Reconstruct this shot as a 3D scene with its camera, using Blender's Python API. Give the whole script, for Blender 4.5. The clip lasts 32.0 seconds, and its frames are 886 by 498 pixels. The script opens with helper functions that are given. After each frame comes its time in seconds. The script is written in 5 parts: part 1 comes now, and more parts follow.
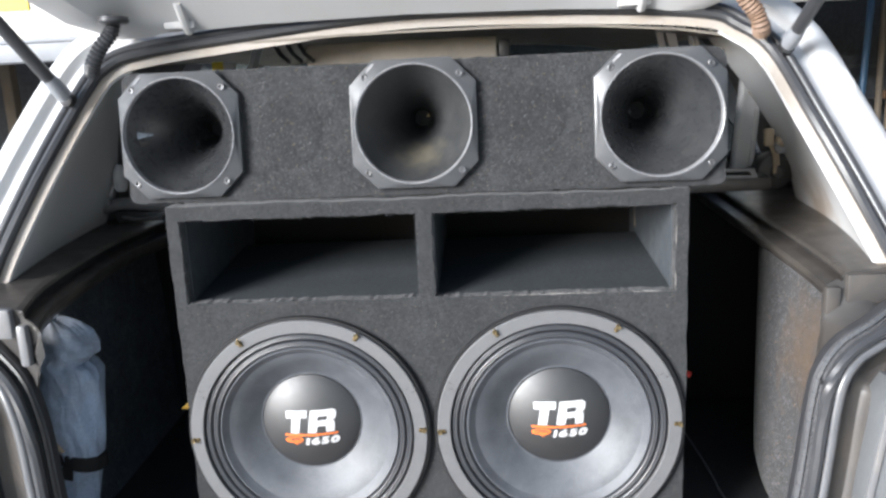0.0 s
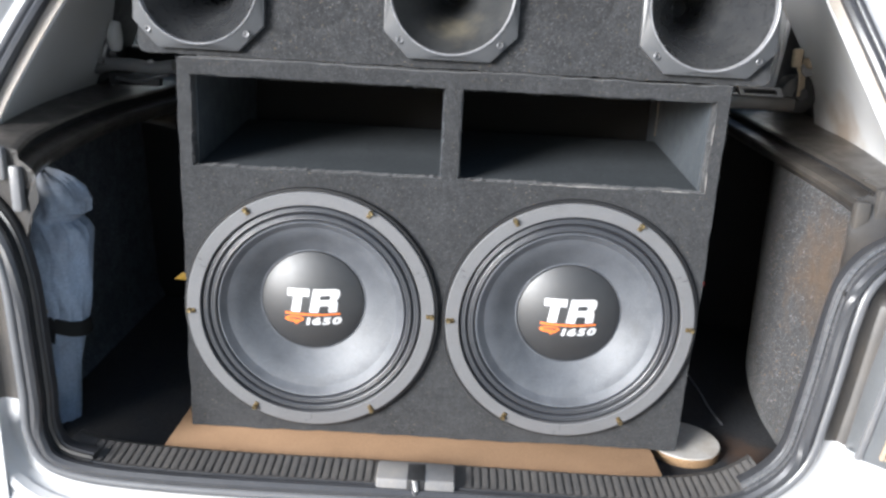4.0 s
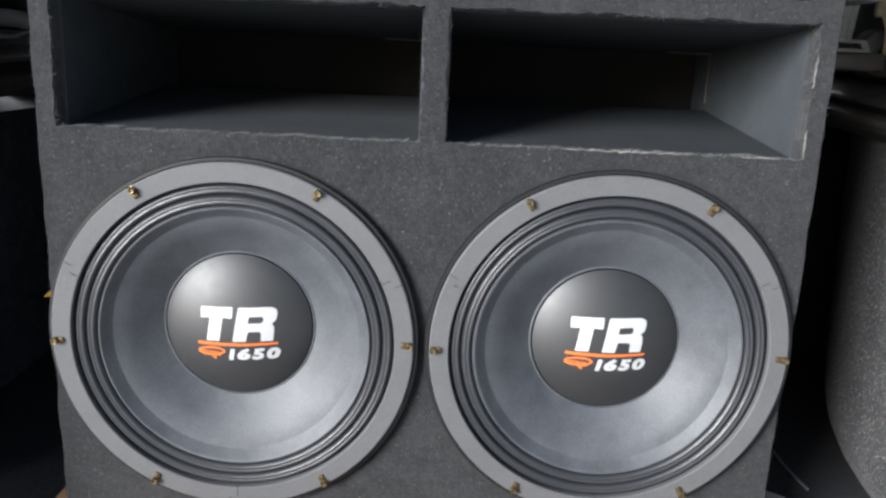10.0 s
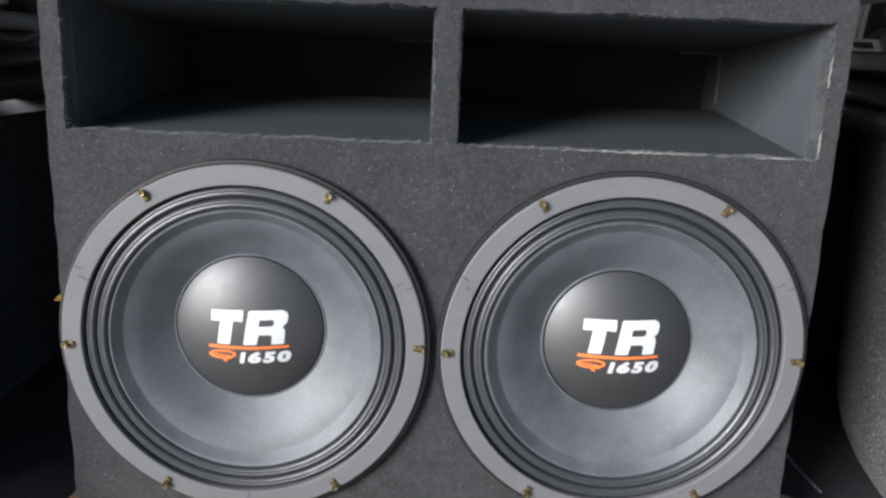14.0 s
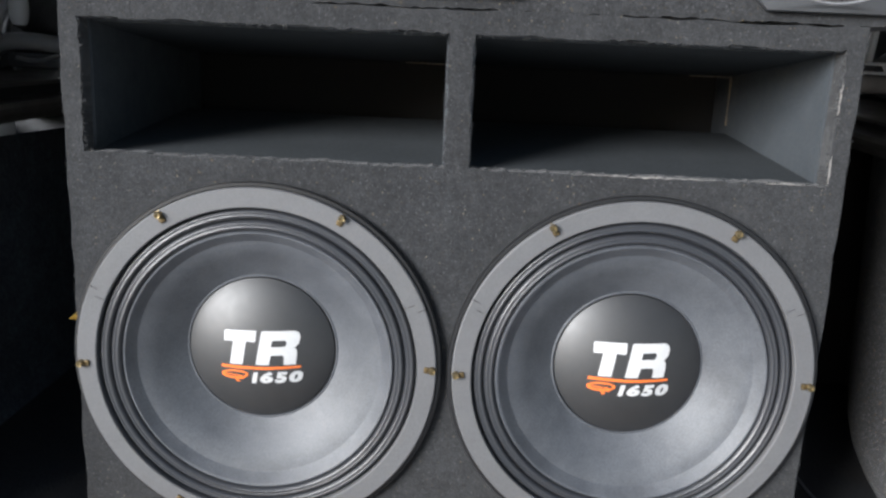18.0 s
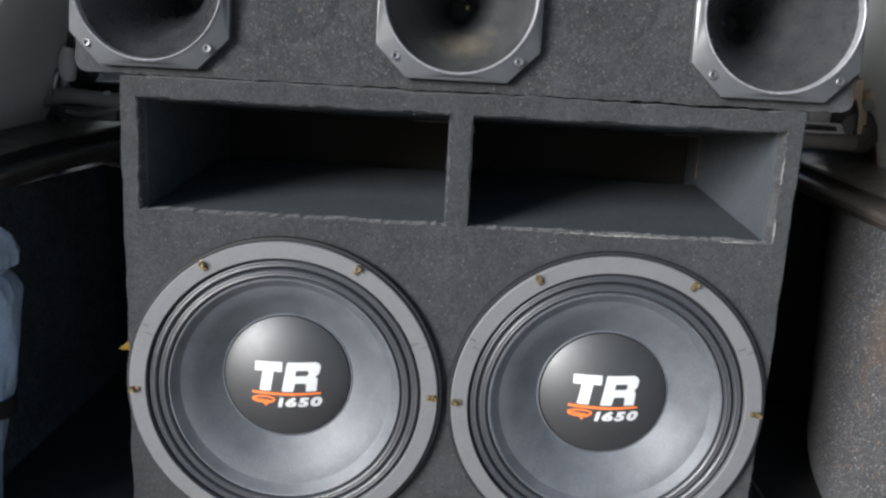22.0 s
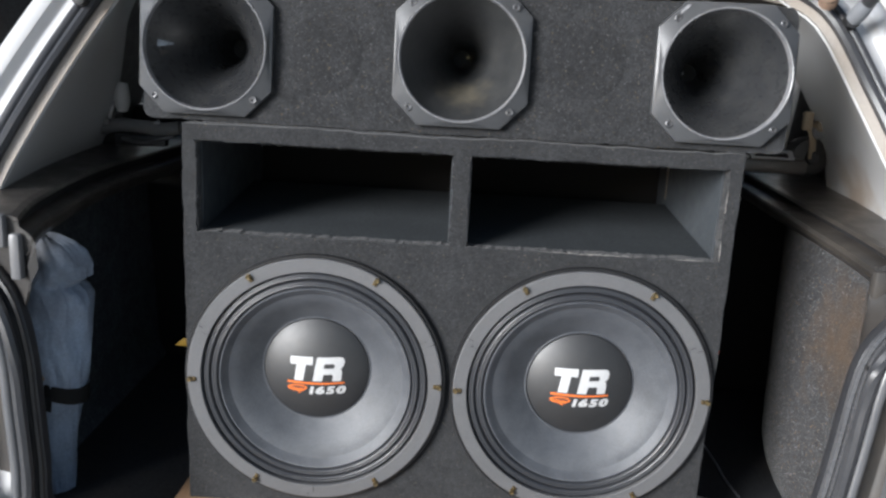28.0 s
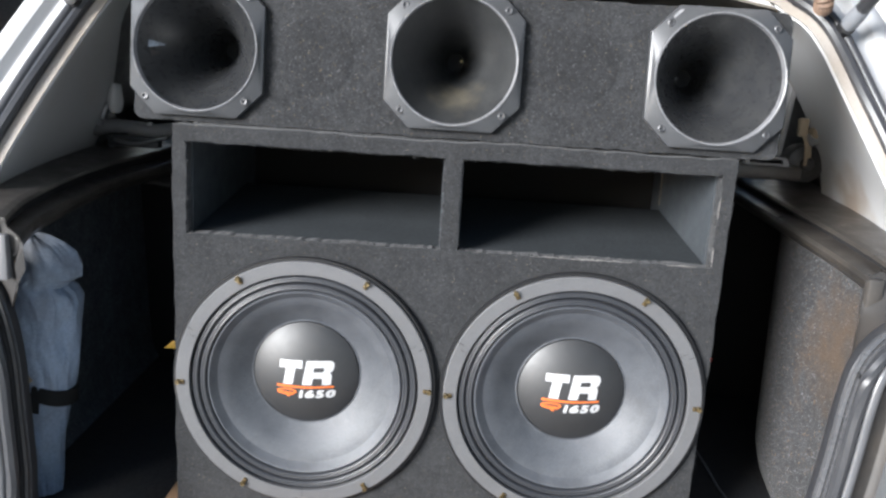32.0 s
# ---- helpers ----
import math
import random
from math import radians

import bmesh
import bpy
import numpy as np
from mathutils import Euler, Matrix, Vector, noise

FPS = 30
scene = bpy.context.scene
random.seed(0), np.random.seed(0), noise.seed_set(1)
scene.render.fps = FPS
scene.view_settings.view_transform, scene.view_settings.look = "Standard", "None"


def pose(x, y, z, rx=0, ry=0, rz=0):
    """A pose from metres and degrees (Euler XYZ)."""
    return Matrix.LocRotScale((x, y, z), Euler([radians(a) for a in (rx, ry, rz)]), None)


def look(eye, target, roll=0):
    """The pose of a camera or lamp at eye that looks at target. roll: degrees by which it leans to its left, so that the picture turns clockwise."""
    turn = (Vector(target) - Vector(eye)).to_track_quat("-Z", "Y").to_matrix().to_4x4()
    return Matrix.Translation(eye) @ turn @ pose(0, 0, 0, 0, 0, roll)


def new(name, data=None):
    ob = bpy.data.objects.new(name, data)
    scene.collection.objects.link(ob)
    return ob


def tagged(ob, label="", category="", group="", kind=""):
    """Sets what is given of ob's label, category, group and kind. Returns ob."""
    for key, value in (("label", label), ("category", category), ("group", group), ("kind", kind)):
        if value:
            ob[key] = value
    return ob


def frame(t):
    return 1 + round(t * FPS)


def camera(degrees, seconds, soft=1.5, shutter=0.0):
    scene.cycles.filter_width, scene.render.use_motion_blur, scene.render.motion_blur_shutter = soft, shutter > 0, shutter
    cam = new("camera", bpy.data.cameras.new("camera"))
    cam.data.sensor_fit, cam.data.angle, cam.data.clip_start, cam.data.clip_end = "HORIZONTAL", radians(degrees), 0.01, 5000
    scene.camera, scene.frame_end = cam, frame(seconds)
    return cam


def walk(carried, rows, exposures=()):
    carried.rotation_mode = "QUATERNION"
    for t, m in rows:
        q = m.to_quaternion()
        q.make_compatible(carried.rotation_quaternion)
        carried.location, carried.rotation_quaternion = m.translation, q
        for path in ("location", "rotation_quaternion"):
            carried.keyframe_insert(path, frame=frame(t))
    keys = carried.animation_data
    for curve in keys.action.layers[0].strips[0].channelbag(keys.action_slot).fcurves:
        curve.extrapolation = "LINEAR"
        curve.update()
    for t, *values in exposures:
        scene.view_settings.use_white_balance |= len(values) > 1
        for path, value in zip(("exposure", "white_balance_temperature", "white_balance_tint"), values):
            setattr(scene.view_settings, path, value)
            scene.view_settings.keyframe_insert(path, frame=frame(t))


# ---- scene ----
cam = camera(60.0, 32.0, soft=2.6, shutter=0.5)
LIFT = 0.85  # the loading floor's datum above the ground
# seconds, eye, then yaw, pitch and roll in degrees
EXPOSURES = [(0.0, 1.24), (2.0, 1.25), (3.5, 1.26), (6.0, 1.36), (7.0, 0.96), (9.0, 0.76), (13.0, 0.76), (17.0, 0.76), (19.0, 0.64), (23.0, 0.79), (25.0, 0.84), (28.0, 0.50), (28.5, 0.84), (29.0, 1.03), (32.0, 1.02)]
ROWS = [
    (0.0, 0.0980, -1.1177, 0.5333, 2.951, -12.244, 2.593),
    (0.5, 0.1197, -1.1209, 0.5263, 3.322, -10.430, 2.331),
    (1.0, 0.1364, -1.1190, 0.5375, 3.282, -12.695, 2.545),
    (1.5, 0.0882, -1.1388, 0.5114, 3.158, -16.096, 3.043),
    (2.0, 0.0876, -1.1357, 0.5184, 2.542, -16.417, 2.555),
    (2.5, 0.0706, -1.1327, 0.5158, 2.933, -15.782, 0.756),
    (3.0, 0.0585, -1.1291, 0.5071, 2.036, -16.790, 0.511),
    (3.5, 0.0172, -1.1375, 0.4799, 1.829, -17.010, -2.197),
    (5.5, -0.0076, -0.8087, 0.3171, -0.135, -14.362, -3.132),
    (6.0, 0.0081, -0.7910, 0.3070, -0.167, -14.144, -2.965),
    (6.5, 0.0094, -0.7904, 0.3082, -0.100, -14.140, -2.786),
    (7.0, 0.0075, -0.7595, 0.2950, -0.109, -13.891, -2.896),
    (7.5, 0.0066, -0.7391, 0.2904, -0.146, -13.750, -2.834),
    (8.0, 0.0043, -0.7417, 0.2864, -0.097, -13.801, -2.755),
    (8.5, 0.0110, -0.7638, 0.3009, 0.025, -13.876, -2.643),
    (9.0, 0.0108, -0.7654, 0.2946, 0.096, -14.013, -2.623),
    (9.5, 0.0115, -0.7648, 0.2951, -0.040, -13.730, -2.582),
    (10.0, 0.0094, -0.7655, 0.2959, -0.027, -13.789, -2.643),
    (10.5, 0.0092, -0.7666, 0.2967, 0.016, -13.785, -2.581),
    (11.0, 0.0140, -0.7673, 0.2959, 0.021, -14.065, -2.509),
    (11.5, 0.0064, -0.7724, 0.2784, 0.108, -14.655, -2.326),
    (12.0, 0.0105, -0.7626, 0.2863, 0.013, -14.219, -2.512),
    (12.5, 0.0078, -0.7625, 0.2903, 0.245, -13.998, -2.556),
    (13.0, 0.0031, -0.7636, 0.2928, 0.194, -14.118, -2.588),
    (13.5, 0.0039, -0.7622, 0.2928, 0.211, -13.653, -2.456),
    (14.0, 0.0009, -0.7605, 0.2953, 0.179, -13.702, -2.411),
    (14.5, -0.0004, -0.7609, 0.2994, 0.448, -13.399, -2.531),
    (16.5, 0.0016, -0.7638, 0.3065, 0.546, -13.174, -2.439),
    (17.0, -0.0017, -0.7649, 0.3072, 0.638, -13.559, -2.454),
    (17.5, 0.0006, -0.7647, 0.3023, 0.839, -12.976, -2.573),
    (18.0, -0.0026, -0.7646, 0.3069, 0.881, -12.804, -2.611),
    (18.5, -0.0032, -0.8869, 0.3672, 1.066, -13.884, -2.737),
    (19.0, -0.0002, -0.8922, 0.3652, 1.075, -13.600, -3.007),
    (19.5, -0.0052, -0.8872, 0.3707, 0.847, -12.839, -2.823),
    (20.0, -0.0051, -0.8845, 0.3757, 0.949, -12.836, -2.873),
    (20.5, -0.0050, -0.8822, 0.3839, 1.079, -12.726, -3.216),
    (21.0, -0.0040, -0.8830, 0.3811, 0.918, -12.730, -2.919),
    (21.5, -0.0071, -0.8843, 0.3847, 1.010, -12.970, -2.943),
    (22.0, -0.0055, -0.8834, 0.3819, 1.024, -12.359, -3.068),
    (22.5, -0.0042, -0.8836, 0.3850, 1.113, -12.421, -3.065),
    (23.0, -0.0063, -0.8824, 0.3874, 1.074, -12.371, -3.226),
    (23.5, -0.0066, -0.8824, 0.3802, 1.098, -12.448, -3.132),
    (24.0, -0.0115, -0.8835, 0.3869, 1.159, -12.713, -3.306),
    (24.5, -0.0068, -0.9549, 0.4073, 0.971, -12.526, -2.646),
    (25.0, -0.0058, -0.9552, 0.4069, 1.122, -12.465, -2.651),
    (25.5, -0.0049, -0.9537, 0.4131, 1.100, -12.374, -2.988),
    (27.5, -0.0041, -1.0615, 0.4606, 1.322, -12.890, -3.114),
    (28.0, -0.0047, -1.0616, 0.4622, 1.427, -13.312, -3.156),
    (28.5, -0.0059, -1.0643, 0.4575, 1.291, -13.053, -3.505),
    (29.0, -0.0033, -1.0656, 0.4576, 1.483, -12.673, -3.534),
    (29.5, -0.0012, -1.0676, 0.4606, 1.446, -12.787, -3.577),
    (30.0, -0.0018, -1.0667, 0.4633, 1.508, -13.210, -3.561),
    (30.5, 0.0037, -1.0680, 0.4546, 1.476, -12.644, -3.521),
    (31.0, -0.0001, -1.0614, 0.4656, 1.380, -13.134, -3.857),
    (31.5, 0.0018, -1.0581, 0.4619, 1.639, -12.696, -3.892),
    (32.0, 0.0082, -1.0553, 0.4597, 1.526, -12.939, -3.592),
]
walk(cam, [(t, pose(x, y, z + LIFT, 90 + pitch, roll, yaw)) for t, x, y, z, yaw, pitch, roll in ROWS], EXPOSURES)

# ---- world, sun ----
world = bpy.data.worlds.new("sky_world")
scene.world = world
world.use_nodes = True
wn = world.node_tree.nodes
sky = wn.new("ShaderNodeTexSky")
sky.sky_type, sky.sun_disc = "NISHITA", False
sky.sun_elevation, sky.sun_rotation = radians(17), radians(227)
sky.dust_density, sky.ozone_density = 1.0, 2.0
wn["Background"].inputs["Strength"].default_value = 0.080
world.node_tree.links.new(sky.outputs[0], wn["Background"].inputs["Color"])

sun_data = bpy.data.lights.new("sun", "SUN")
sun_data.energy, sun_data.angle, sun_data.color = 5.1, radians(25), (0.945, 0.965, 1.0)
sun = new("sun", sun_data)
sun.matrix_world = look((-3.66, -3.41, 0.9 + 1.53), (0, 0, 0.9))


# ---- materials ----
def material(name, base=(0.5, 0.5, 0.5), rough=0.6, metal=0.0, grain=0.0, grain_size=400.0, stain=0.0, stain_size=9.0,
             bump=0.0, bump_size=600.0, stain_colour=None, coat=0.0, spec=0.5, rough_var=0.0):
    """A surface with fine grain, larger stains and relief, in metres."""
    m = bpy.data.materials.new(name)
    m.use_nodes = True
    nt = m.node_tree
    bsdf = nt.nodes["Principled BSDF"]
    bsdf.inputs["Roughness"].default_value = rough
    bsdf.inputs["Metallic"].default_value = metal
    bsdf.inputs["Specular IOR Level"].default_value = spec
    bsdf.inputs["Coat Weight"].default_value = coat
    co = nt.nodes.new("ShaderNodeNewGeometry").outputs["Position"]

    def noise_tex(size, detail=3.0, rough_=0.6):
        n = nt.nodes.new("ShaderNodeTexNoise")
        n.inputs["Scale"].default_value, n.inputs["Detail"].default_value = size, detail
        n.inputs["Roughness"].default_value = rough_
        nt.links.new(co, n.inputs["Vector"])
        return n.outputs["Fac"]

    def ramp(fac, lo, hi, a, b):
        r = nt.nodes.new("ShaderNodeMapRange")
        nt.links.new(fac, r.inputs["Value"])
        for k, v in (("From Min", lo), ("From Max", hi), ("To Min", a), ("To Max", b)):
            r.inputs[k].default_value = v
        return r.outputs["Result"]

    def mix(fac, a, b, mode="MIX"):
        x = nt.nodes.new("ShaderNodeMix")
        x.data_type, x.blend_type = "RGBA", mode
        if isinstance(fac, (int, float)):
            x.inputs["Factor"].default_value = fac
        else:
            nt.links.new(fac, x.inputs["Factor"])
        for k, v in ((6, a), (7, b)):
            if isinstance(v, tuple):
                x.inputs[k].default_value = (*v[:3], 1)
            else:
                nt.links.new(v, x.inputs[k])
        return x.outputs[2]

    colour = tuple(base)
    if stain:
        other = stain_colour or tuple(c * 0.55 for c in base)
        colour = mix(ramp(noise_tex(stain_size, 5.0), 0.42, 0.72, 0.0, stain), colour, other)
    if grain:
        g = ramp(noise_tex(grain_size, 2.0), 0.3, 0.7, 1 - grain, 1 + grain)
        c = nt.nodes.new("ShaderNodeCombineColor")
        for k in range(3):
            nt.links.new(g, c.inputs[k])
        colour = mix(1.0, colour, c.outputs[0], "MULTIPLY")
    if isinstance(colour, tuple):
        bsdf.inputs["Base Color"].default_value = (*colour, 1)
    else:
        nt.links.new(colour, bsdf.inputs["Base Color"])
    if rough_var:
        nt.links.new(ramp(noise_tex(stain_size * 3, 4.0), 0.3, 0.7, max(0.02, rough - rough_var), min(1, rough + rough_var)), bsdf.inputs["Roughness"])
    if bump:
        b = nt.nodes.new("ShaderNodeBump")
        b.inputs["Strength"].default_value, b.inputs["Distance"].default_value = 1.0, bump
        nt.links.new(noise_tex(bump_size, 3.0), b.inputs["Height"])
        nt.links.new(b.outputs[0], bsdf.inputs["Normal"])
    m["made"] = True
    return m


def felt_material(name, base, fleck, warm, sheen=0.12, strong=1.0, speck=(0.20, 0.17, 0.12)):
    """Needle-felt carpet: dark matted pile, pale and rusty flecks, faint wear patches."""
    m = material(name, base, 0.96, grain=0.35, grain_size=520.0, stain=0.6, stain_size=13.0, bump=0.0010, bump_size=460.0,
                 stain_colour=tuple(c * 1.45 for c in base), spec=0.2)
    nt = m.node_tree
    bsdf = nt.nodes["Principled BSDF"]
    old = bsdf.inputs["Base Color"].links[0].from_socket
    co = nt.nodes.new("ShaderNodeNewGeometry").outputs["Position"]
    for size, amount in ((150.0, 0.32), (36.0, 0.24)):
        n = nt.nodes.new("ShaderNodeTexNoise")
        n.inputs["Scale"].default_value, n.inputs["Detail"].default_value, n.inputs["Roughness"].default_value = size, 5.0, 0.85
        nt.links.new(co, n.inputs["Vector"])
        r = nt.nodes.new("ShaderNodeMapRange")
        r.inputs["From Min"].default_value, r.inputs["From Max"].default_value = 0.36, 0.64
        r.inputs["To Min"].default_value, r.inputs["To Max"].default_value = 1 - amount, 1 + amount
        nt.links.new(n.outputs["Fac"], r.inputs["Value"])
        x = nt.nodes.new("ShaderNodeVectorMath")
        x.operation = "SCALE"
        nt.links.new(old, x.inputs[0])
        nt.links.new(r.outputs["Result"], x.inputs["Scale"])
        old = x.outputs[0]
    for size, cut, colour, amount in ((330.0, 0.66 - 0.06 * (strong - 1), fleck, 0.45 * strong), (230.0, 0.70 - 0.06 * (strong - 1), warm, 0.45 * strong)):
        n = nt.nodes.new("ShaderNodeTexNoise")
        n.inputs["Scale"].default_value, n.inputs["Detail"].default_value = size, 1.0
        nt.links.new(co, n.inputs["Vector"])
        r = nt.nodes.new("ShaderNodeMapRange")
        r.inputs["From Min"].default_value, r.inputs["From Max"].default_value = cut, cut + 0.05
        r.inputs["To Max"].default_value = amount
        nt.links.new(n.outputs["Fac"], r.inputs["Value"])
        x = nt.nodes.new("ShaderNodeMix")
        x.data_type = "RGBA"
        nt.links.new(r.outputs["Result"], x.inputs["Factor"])
        nt.links.new(old, x.inputs[6])
        x.inputs[7].default_value = (*colour, 1)
        old = x.outputs[2]
    for size, reach, share, colour in ((130.0, 0.095, 0.58, speck), (80.0, 0.070, 0.66, tuple(c * 0.7 for c in speck))):
        v = nt.nodes.new("ShaderNodeTexVoronoi")
        v.inputs["Scale"].default_value = size
        nt.links.new(co, v.inputs["Vector"])
        near = nt.nodes.new("ShaderNodeMapRange")
        near.inputs["From Min"].default_value, near.inputs["From Max"].default_value = reach * 1.5, reach * 0.6
        nt.links.new(v.outputs["Distance"], near.inputs["Value"])
        split = nt.nodes.new("ShaderNodeSeparateColor")
        nt.links.new(v.outputs["Color"], split.inputs[0])
        some = nt.nodes.new("ShaderNodeMapRange")
        some.inputs["From Min"].default_value, some.inputs["From Max"].default_value = share, 1.0
        some.inputs["To Max"].default_value = 0.8
        nt.links.new(split.outputs[0], some.inputs["Value"])
        both = nt.nodes.new("ShaderNodeMath")
        both.operation = "MULTIPLY"
        nt.links.new(near.outputs["Result"], both.inputs[0])
        nt.links.new(some.outputs["Result"], both.inputs[1])
        x = nt.nodes.new("ShaderNodeMix")
        x.data_type = "RGBA"
        nt.links.new(both.outputs[0], x.inputs["Factor"])
        nt.links.new(old, x.inputs[6])
        x.inputs[7].default_value = (*colour, 1)
        old = x.outputs[2]
    nt.links.new(old, bsdf.inputs["Base Color"])
    bsdf.inputs["Sheen Weight"].default_value = sheen
    bsdf.inputs["Sheen Roughness"].default_value = 0.6
    return m


FELT = felt_material("black_felt", (0.0225, 0.0232, 0.0248), (0.11, 0.11, 0.115), (0.10, 0.075, 0.04))
LINING = felt_material("grey_lining_felt", (0.034, 0.0345, 0.036), (0.24, 0.24, 0.25), (0.20, 0.12, 0.06), 0.06, 1.5)
WORN_FELT = felt_material("rubbed_felt", (0.0190, 0.0196, 0.0210), (0.11, 0.11, 0.115), (0.10, 0.075, 0.04))
FLOOR_CARPET = material("black_floor_carpet", (0.024, 0.0255, 0.029), 0.95, grain=0.4, grain_size=300, stain=0.5, stain_size=12, stain_colour=(0.042, 0.036, 0.031), bump=0.001, bump_size=300)
# left lining's tone is raised, putting haze over its shade into the colour
LEFT_LINING = felt_material("hazed_lining_felt", (0.100, 0.112, 0.128), (0.06, 0.06, 0.06), (0.05, 0.04, 0.03), 0.0, 1.0, (0.06, 0.055, 0.05))
PORT_PAINT = material("port_paint", (0.050, 0.057, 0.064), 0.6, grain=0.15, grain_size=300, stain=0.6, stain_size=14, stain_colour=(0.035, 0.040, 0.046), bump=0.0005, bump_size=160, rough_var=0.1)
GLUE = material("pale_glue_line", (0.13, 0.105, 0.08), 0.7, grain=0.4, grain_size=300, stain=0.7, stain_size=60, stain_colour=(0.05, 0.045, 0.04))
PORT_FLOOR = material("port_floor_paint", (0.031, 0.0355, 0.039), 0.85, grain=0.2, grain_size=260, stain=0.5, stain_size=18, stain_colour=(0.042, 0.047, 0.051), bump=0.0003, bump_size=200, spec=0.25)
# near-black puts the shade deep in the ports into the panel's colour
PORT_BACK = material("shaded_port_back", (0.0055, 0.0050, 0.0048), 0.9, grain=0.3, grain_size=300, stain=0.5, stain_size=12)
GASKET = material("gasket_rubber", (0.110, 0.110, 0.114), 0.62, grain=0.12, grain_size=700, stain=0.45, stain_size=22, stain_colour=(0.085, 0.085, 0.088), bump=0.0002, bump_size=900)
BASKET = material("basket_enamel", (0.012, 0.012, 0.013), 0.38, grain=0.1)
SURROUND = material("treated_cloth_surround", (0.028, 0.0295, 0.034), 0.37, grain=0.25, grain_size=1500, bump=0.00018, bump_size=1600, rough_var=0.05, spec=0.75)
CONE = material("paper_cone", (0.066, 0.071, 0.081), 0.56, grain=0.32, grain_size=700, stain=0.8, stain_size=24, stain_colour=(0.034, 0.037, 0.044), bump=0.0003, bump_size=700, rough_var=0.02, spec=0.75)
CAP = material("dust_cap_paper", (0.016, 0.016, 0.017), 0.53, grain=0.25, grain_size=900, stain=0.4, stain_size=40, bump=0.00008, bump_size=900, rough_var=0.025, spec=1.0)
WHITE_INK = material("white_print", (0.52, 0.52, 0.52), 0.6, grain=0.05)
ORANGE_INK = material("orange_print", (0.75, 0.17, 0.03), 0.5, grain=0.08)
BRASS = material("brass_screw", (0.30, 0.235, 0.13), 0.35, 0.9, grain=0.4, grain_size=900, stain=0.6, stain_size=200, stain_colour=(0.10, 0.07, 0.03))
DULL_SCREW = material("dull_screw", (0.11, 0.11, 0.115), 0.45, 0.7, grain=0.3, grain_size=500)
OLD_BRASS = material("darkened_brass", (0.12, 0.085, 0.04), 0.5, 0.7, grain=0.4, grain_size=700)
STEEL = material("worn_steel", (0.35, 0.35, 0.36), 0.35, 0.9, grain=0.2)
DARK_STEEL = material("dark_steel", (0.05, 0.05, 0.052), 0.45, 0.6, grain=0.2)
HORN_PLATE = material("horn_plate_plastic", (0.064, 0.066, 0.070), 0.34, grain=0.10, grain_size=600, stain=0.4, stain_size=25, bump=0.0001, bump_size=700, rough_var=0.06, spec=0.55)
# pale tone: the mouth rims' highlight put into colour, also rubbed streaks
HORN_LIP = material("pale_horn_plastic", (0.22, 0.22, 0.23), 0.35, grain=0.2, grain_size=200, stain=0.5, stain_size=40)
HORN_BORE = material("horn_bore_plastic", (0.024, 0.025, 0.027), 0.30, grain=0.2, grain_size=500, stain=0.35, stain_size=30, stain_colour=(0.06, 0.06, 0.058), rough_var=0.08)
HORN_DUSTY = material("horn_bore_dusty", (0.026, 0.027, 0.028), 0.45, grain=0.2, grain_size=500, stain=0.35, stain_size=30, stain_colour=(0.06, 0.06, 0.058), rough_var=0.1)

def add_patch(m, centre, radius, colour, size):
    """A blotch about a place in the world: settled dirt, and the bundle's painted shade."""
    nt = m.node_tree
    bsdf = nt.nodes["Principled BSDF"]
    old = bsdf.inputs["Base Color"].links[0].from_socket
    co = nt.nodes.new("ShaderNodeNewGeometry").outputs["Position"]
    d = nt.nodes.new("ShaderNodeVectorMath")
    d.operation = "DISTANCE"
    nt.links.new(co, d.inputs[0])
    d.inputs[1].default_value = centre
    n = nt.nodes.new("ShaderNodeTexNoise")
    n.inputs["Scale"].default_value, n.inputs["Detail"].default_value = size, 5.0
    nt.links.new(co, n.inputs["Vector"])
    add = nt.nodes.new("ShaderNodeMath")
    add.operation = "MULTIPLY_ADD"
    nt.links.new(n.outputs["Fac"], add.inputs[0])
    add.inputs[1].default_value = radius * 1.6
    nt.links.new(d.outputs["Value"], add.inputs[2])
    r = nt.nodes.new("ShaderNodeMapRange")
    nt.links.new(add.outputs[0], r.inputs["Value"])
    for k, v in (("From Min", radius * 0.9), ("From Max", radius * 1.9), ("To Min", 0.75), ("To Max", 0.0)):
        r.inputs[k].default_value = v
    x = nt.nodes.new("ShaderNodeMix")
    x.data_type = "RGBA"
    nt.links.new(r.outputs["Result"], x.inputs["Factor"])
    nt.links.new(old, x.inputs[6])
    x.inputs[7].default_value = (*colour, 1)
    nt.links.new(x.outputs[2], bsdf.inputs["Base Color"])


add_patch(LINING, (0.575, 0.03, 0.10 + LIFT), 0.11, (0.080, 0.050, 0.028), 34.0)
add_patch(HORN_DUSTY, (0.0, 0.075, 0.475 - 0.058 + LIFT), 0.046, (0.105, 0.092, 0.068), 60.0)
add_patch(FLOOR_CARPET, (0.515, 0.05, -0.232 + LIFT), 0.06, (0.085, 0.045, 0.026), 40.0)
PAINT = material("silver_white_paint", (0.50, 0.50, 0.505), 0.5, grain=0.02, stain=0.3, stain_size=6, stain_colour=(0.44, 0.41, 0.37), coat=0.12)
FLANGE = material("dusty_cream_paint", (0.37, 0.335, 0.30), 0.6, grain=0.08, grain_size=300, stain=0.5, stain_size=16, stain_colour=(0.33, 0.265, 0.20))
SEAL_LIP = material("grey_seal_rubber", (0.11, 0.112, 0.118), 0.30, grain=0.1, stain=0.3, stain_size=30, spec=0.7)
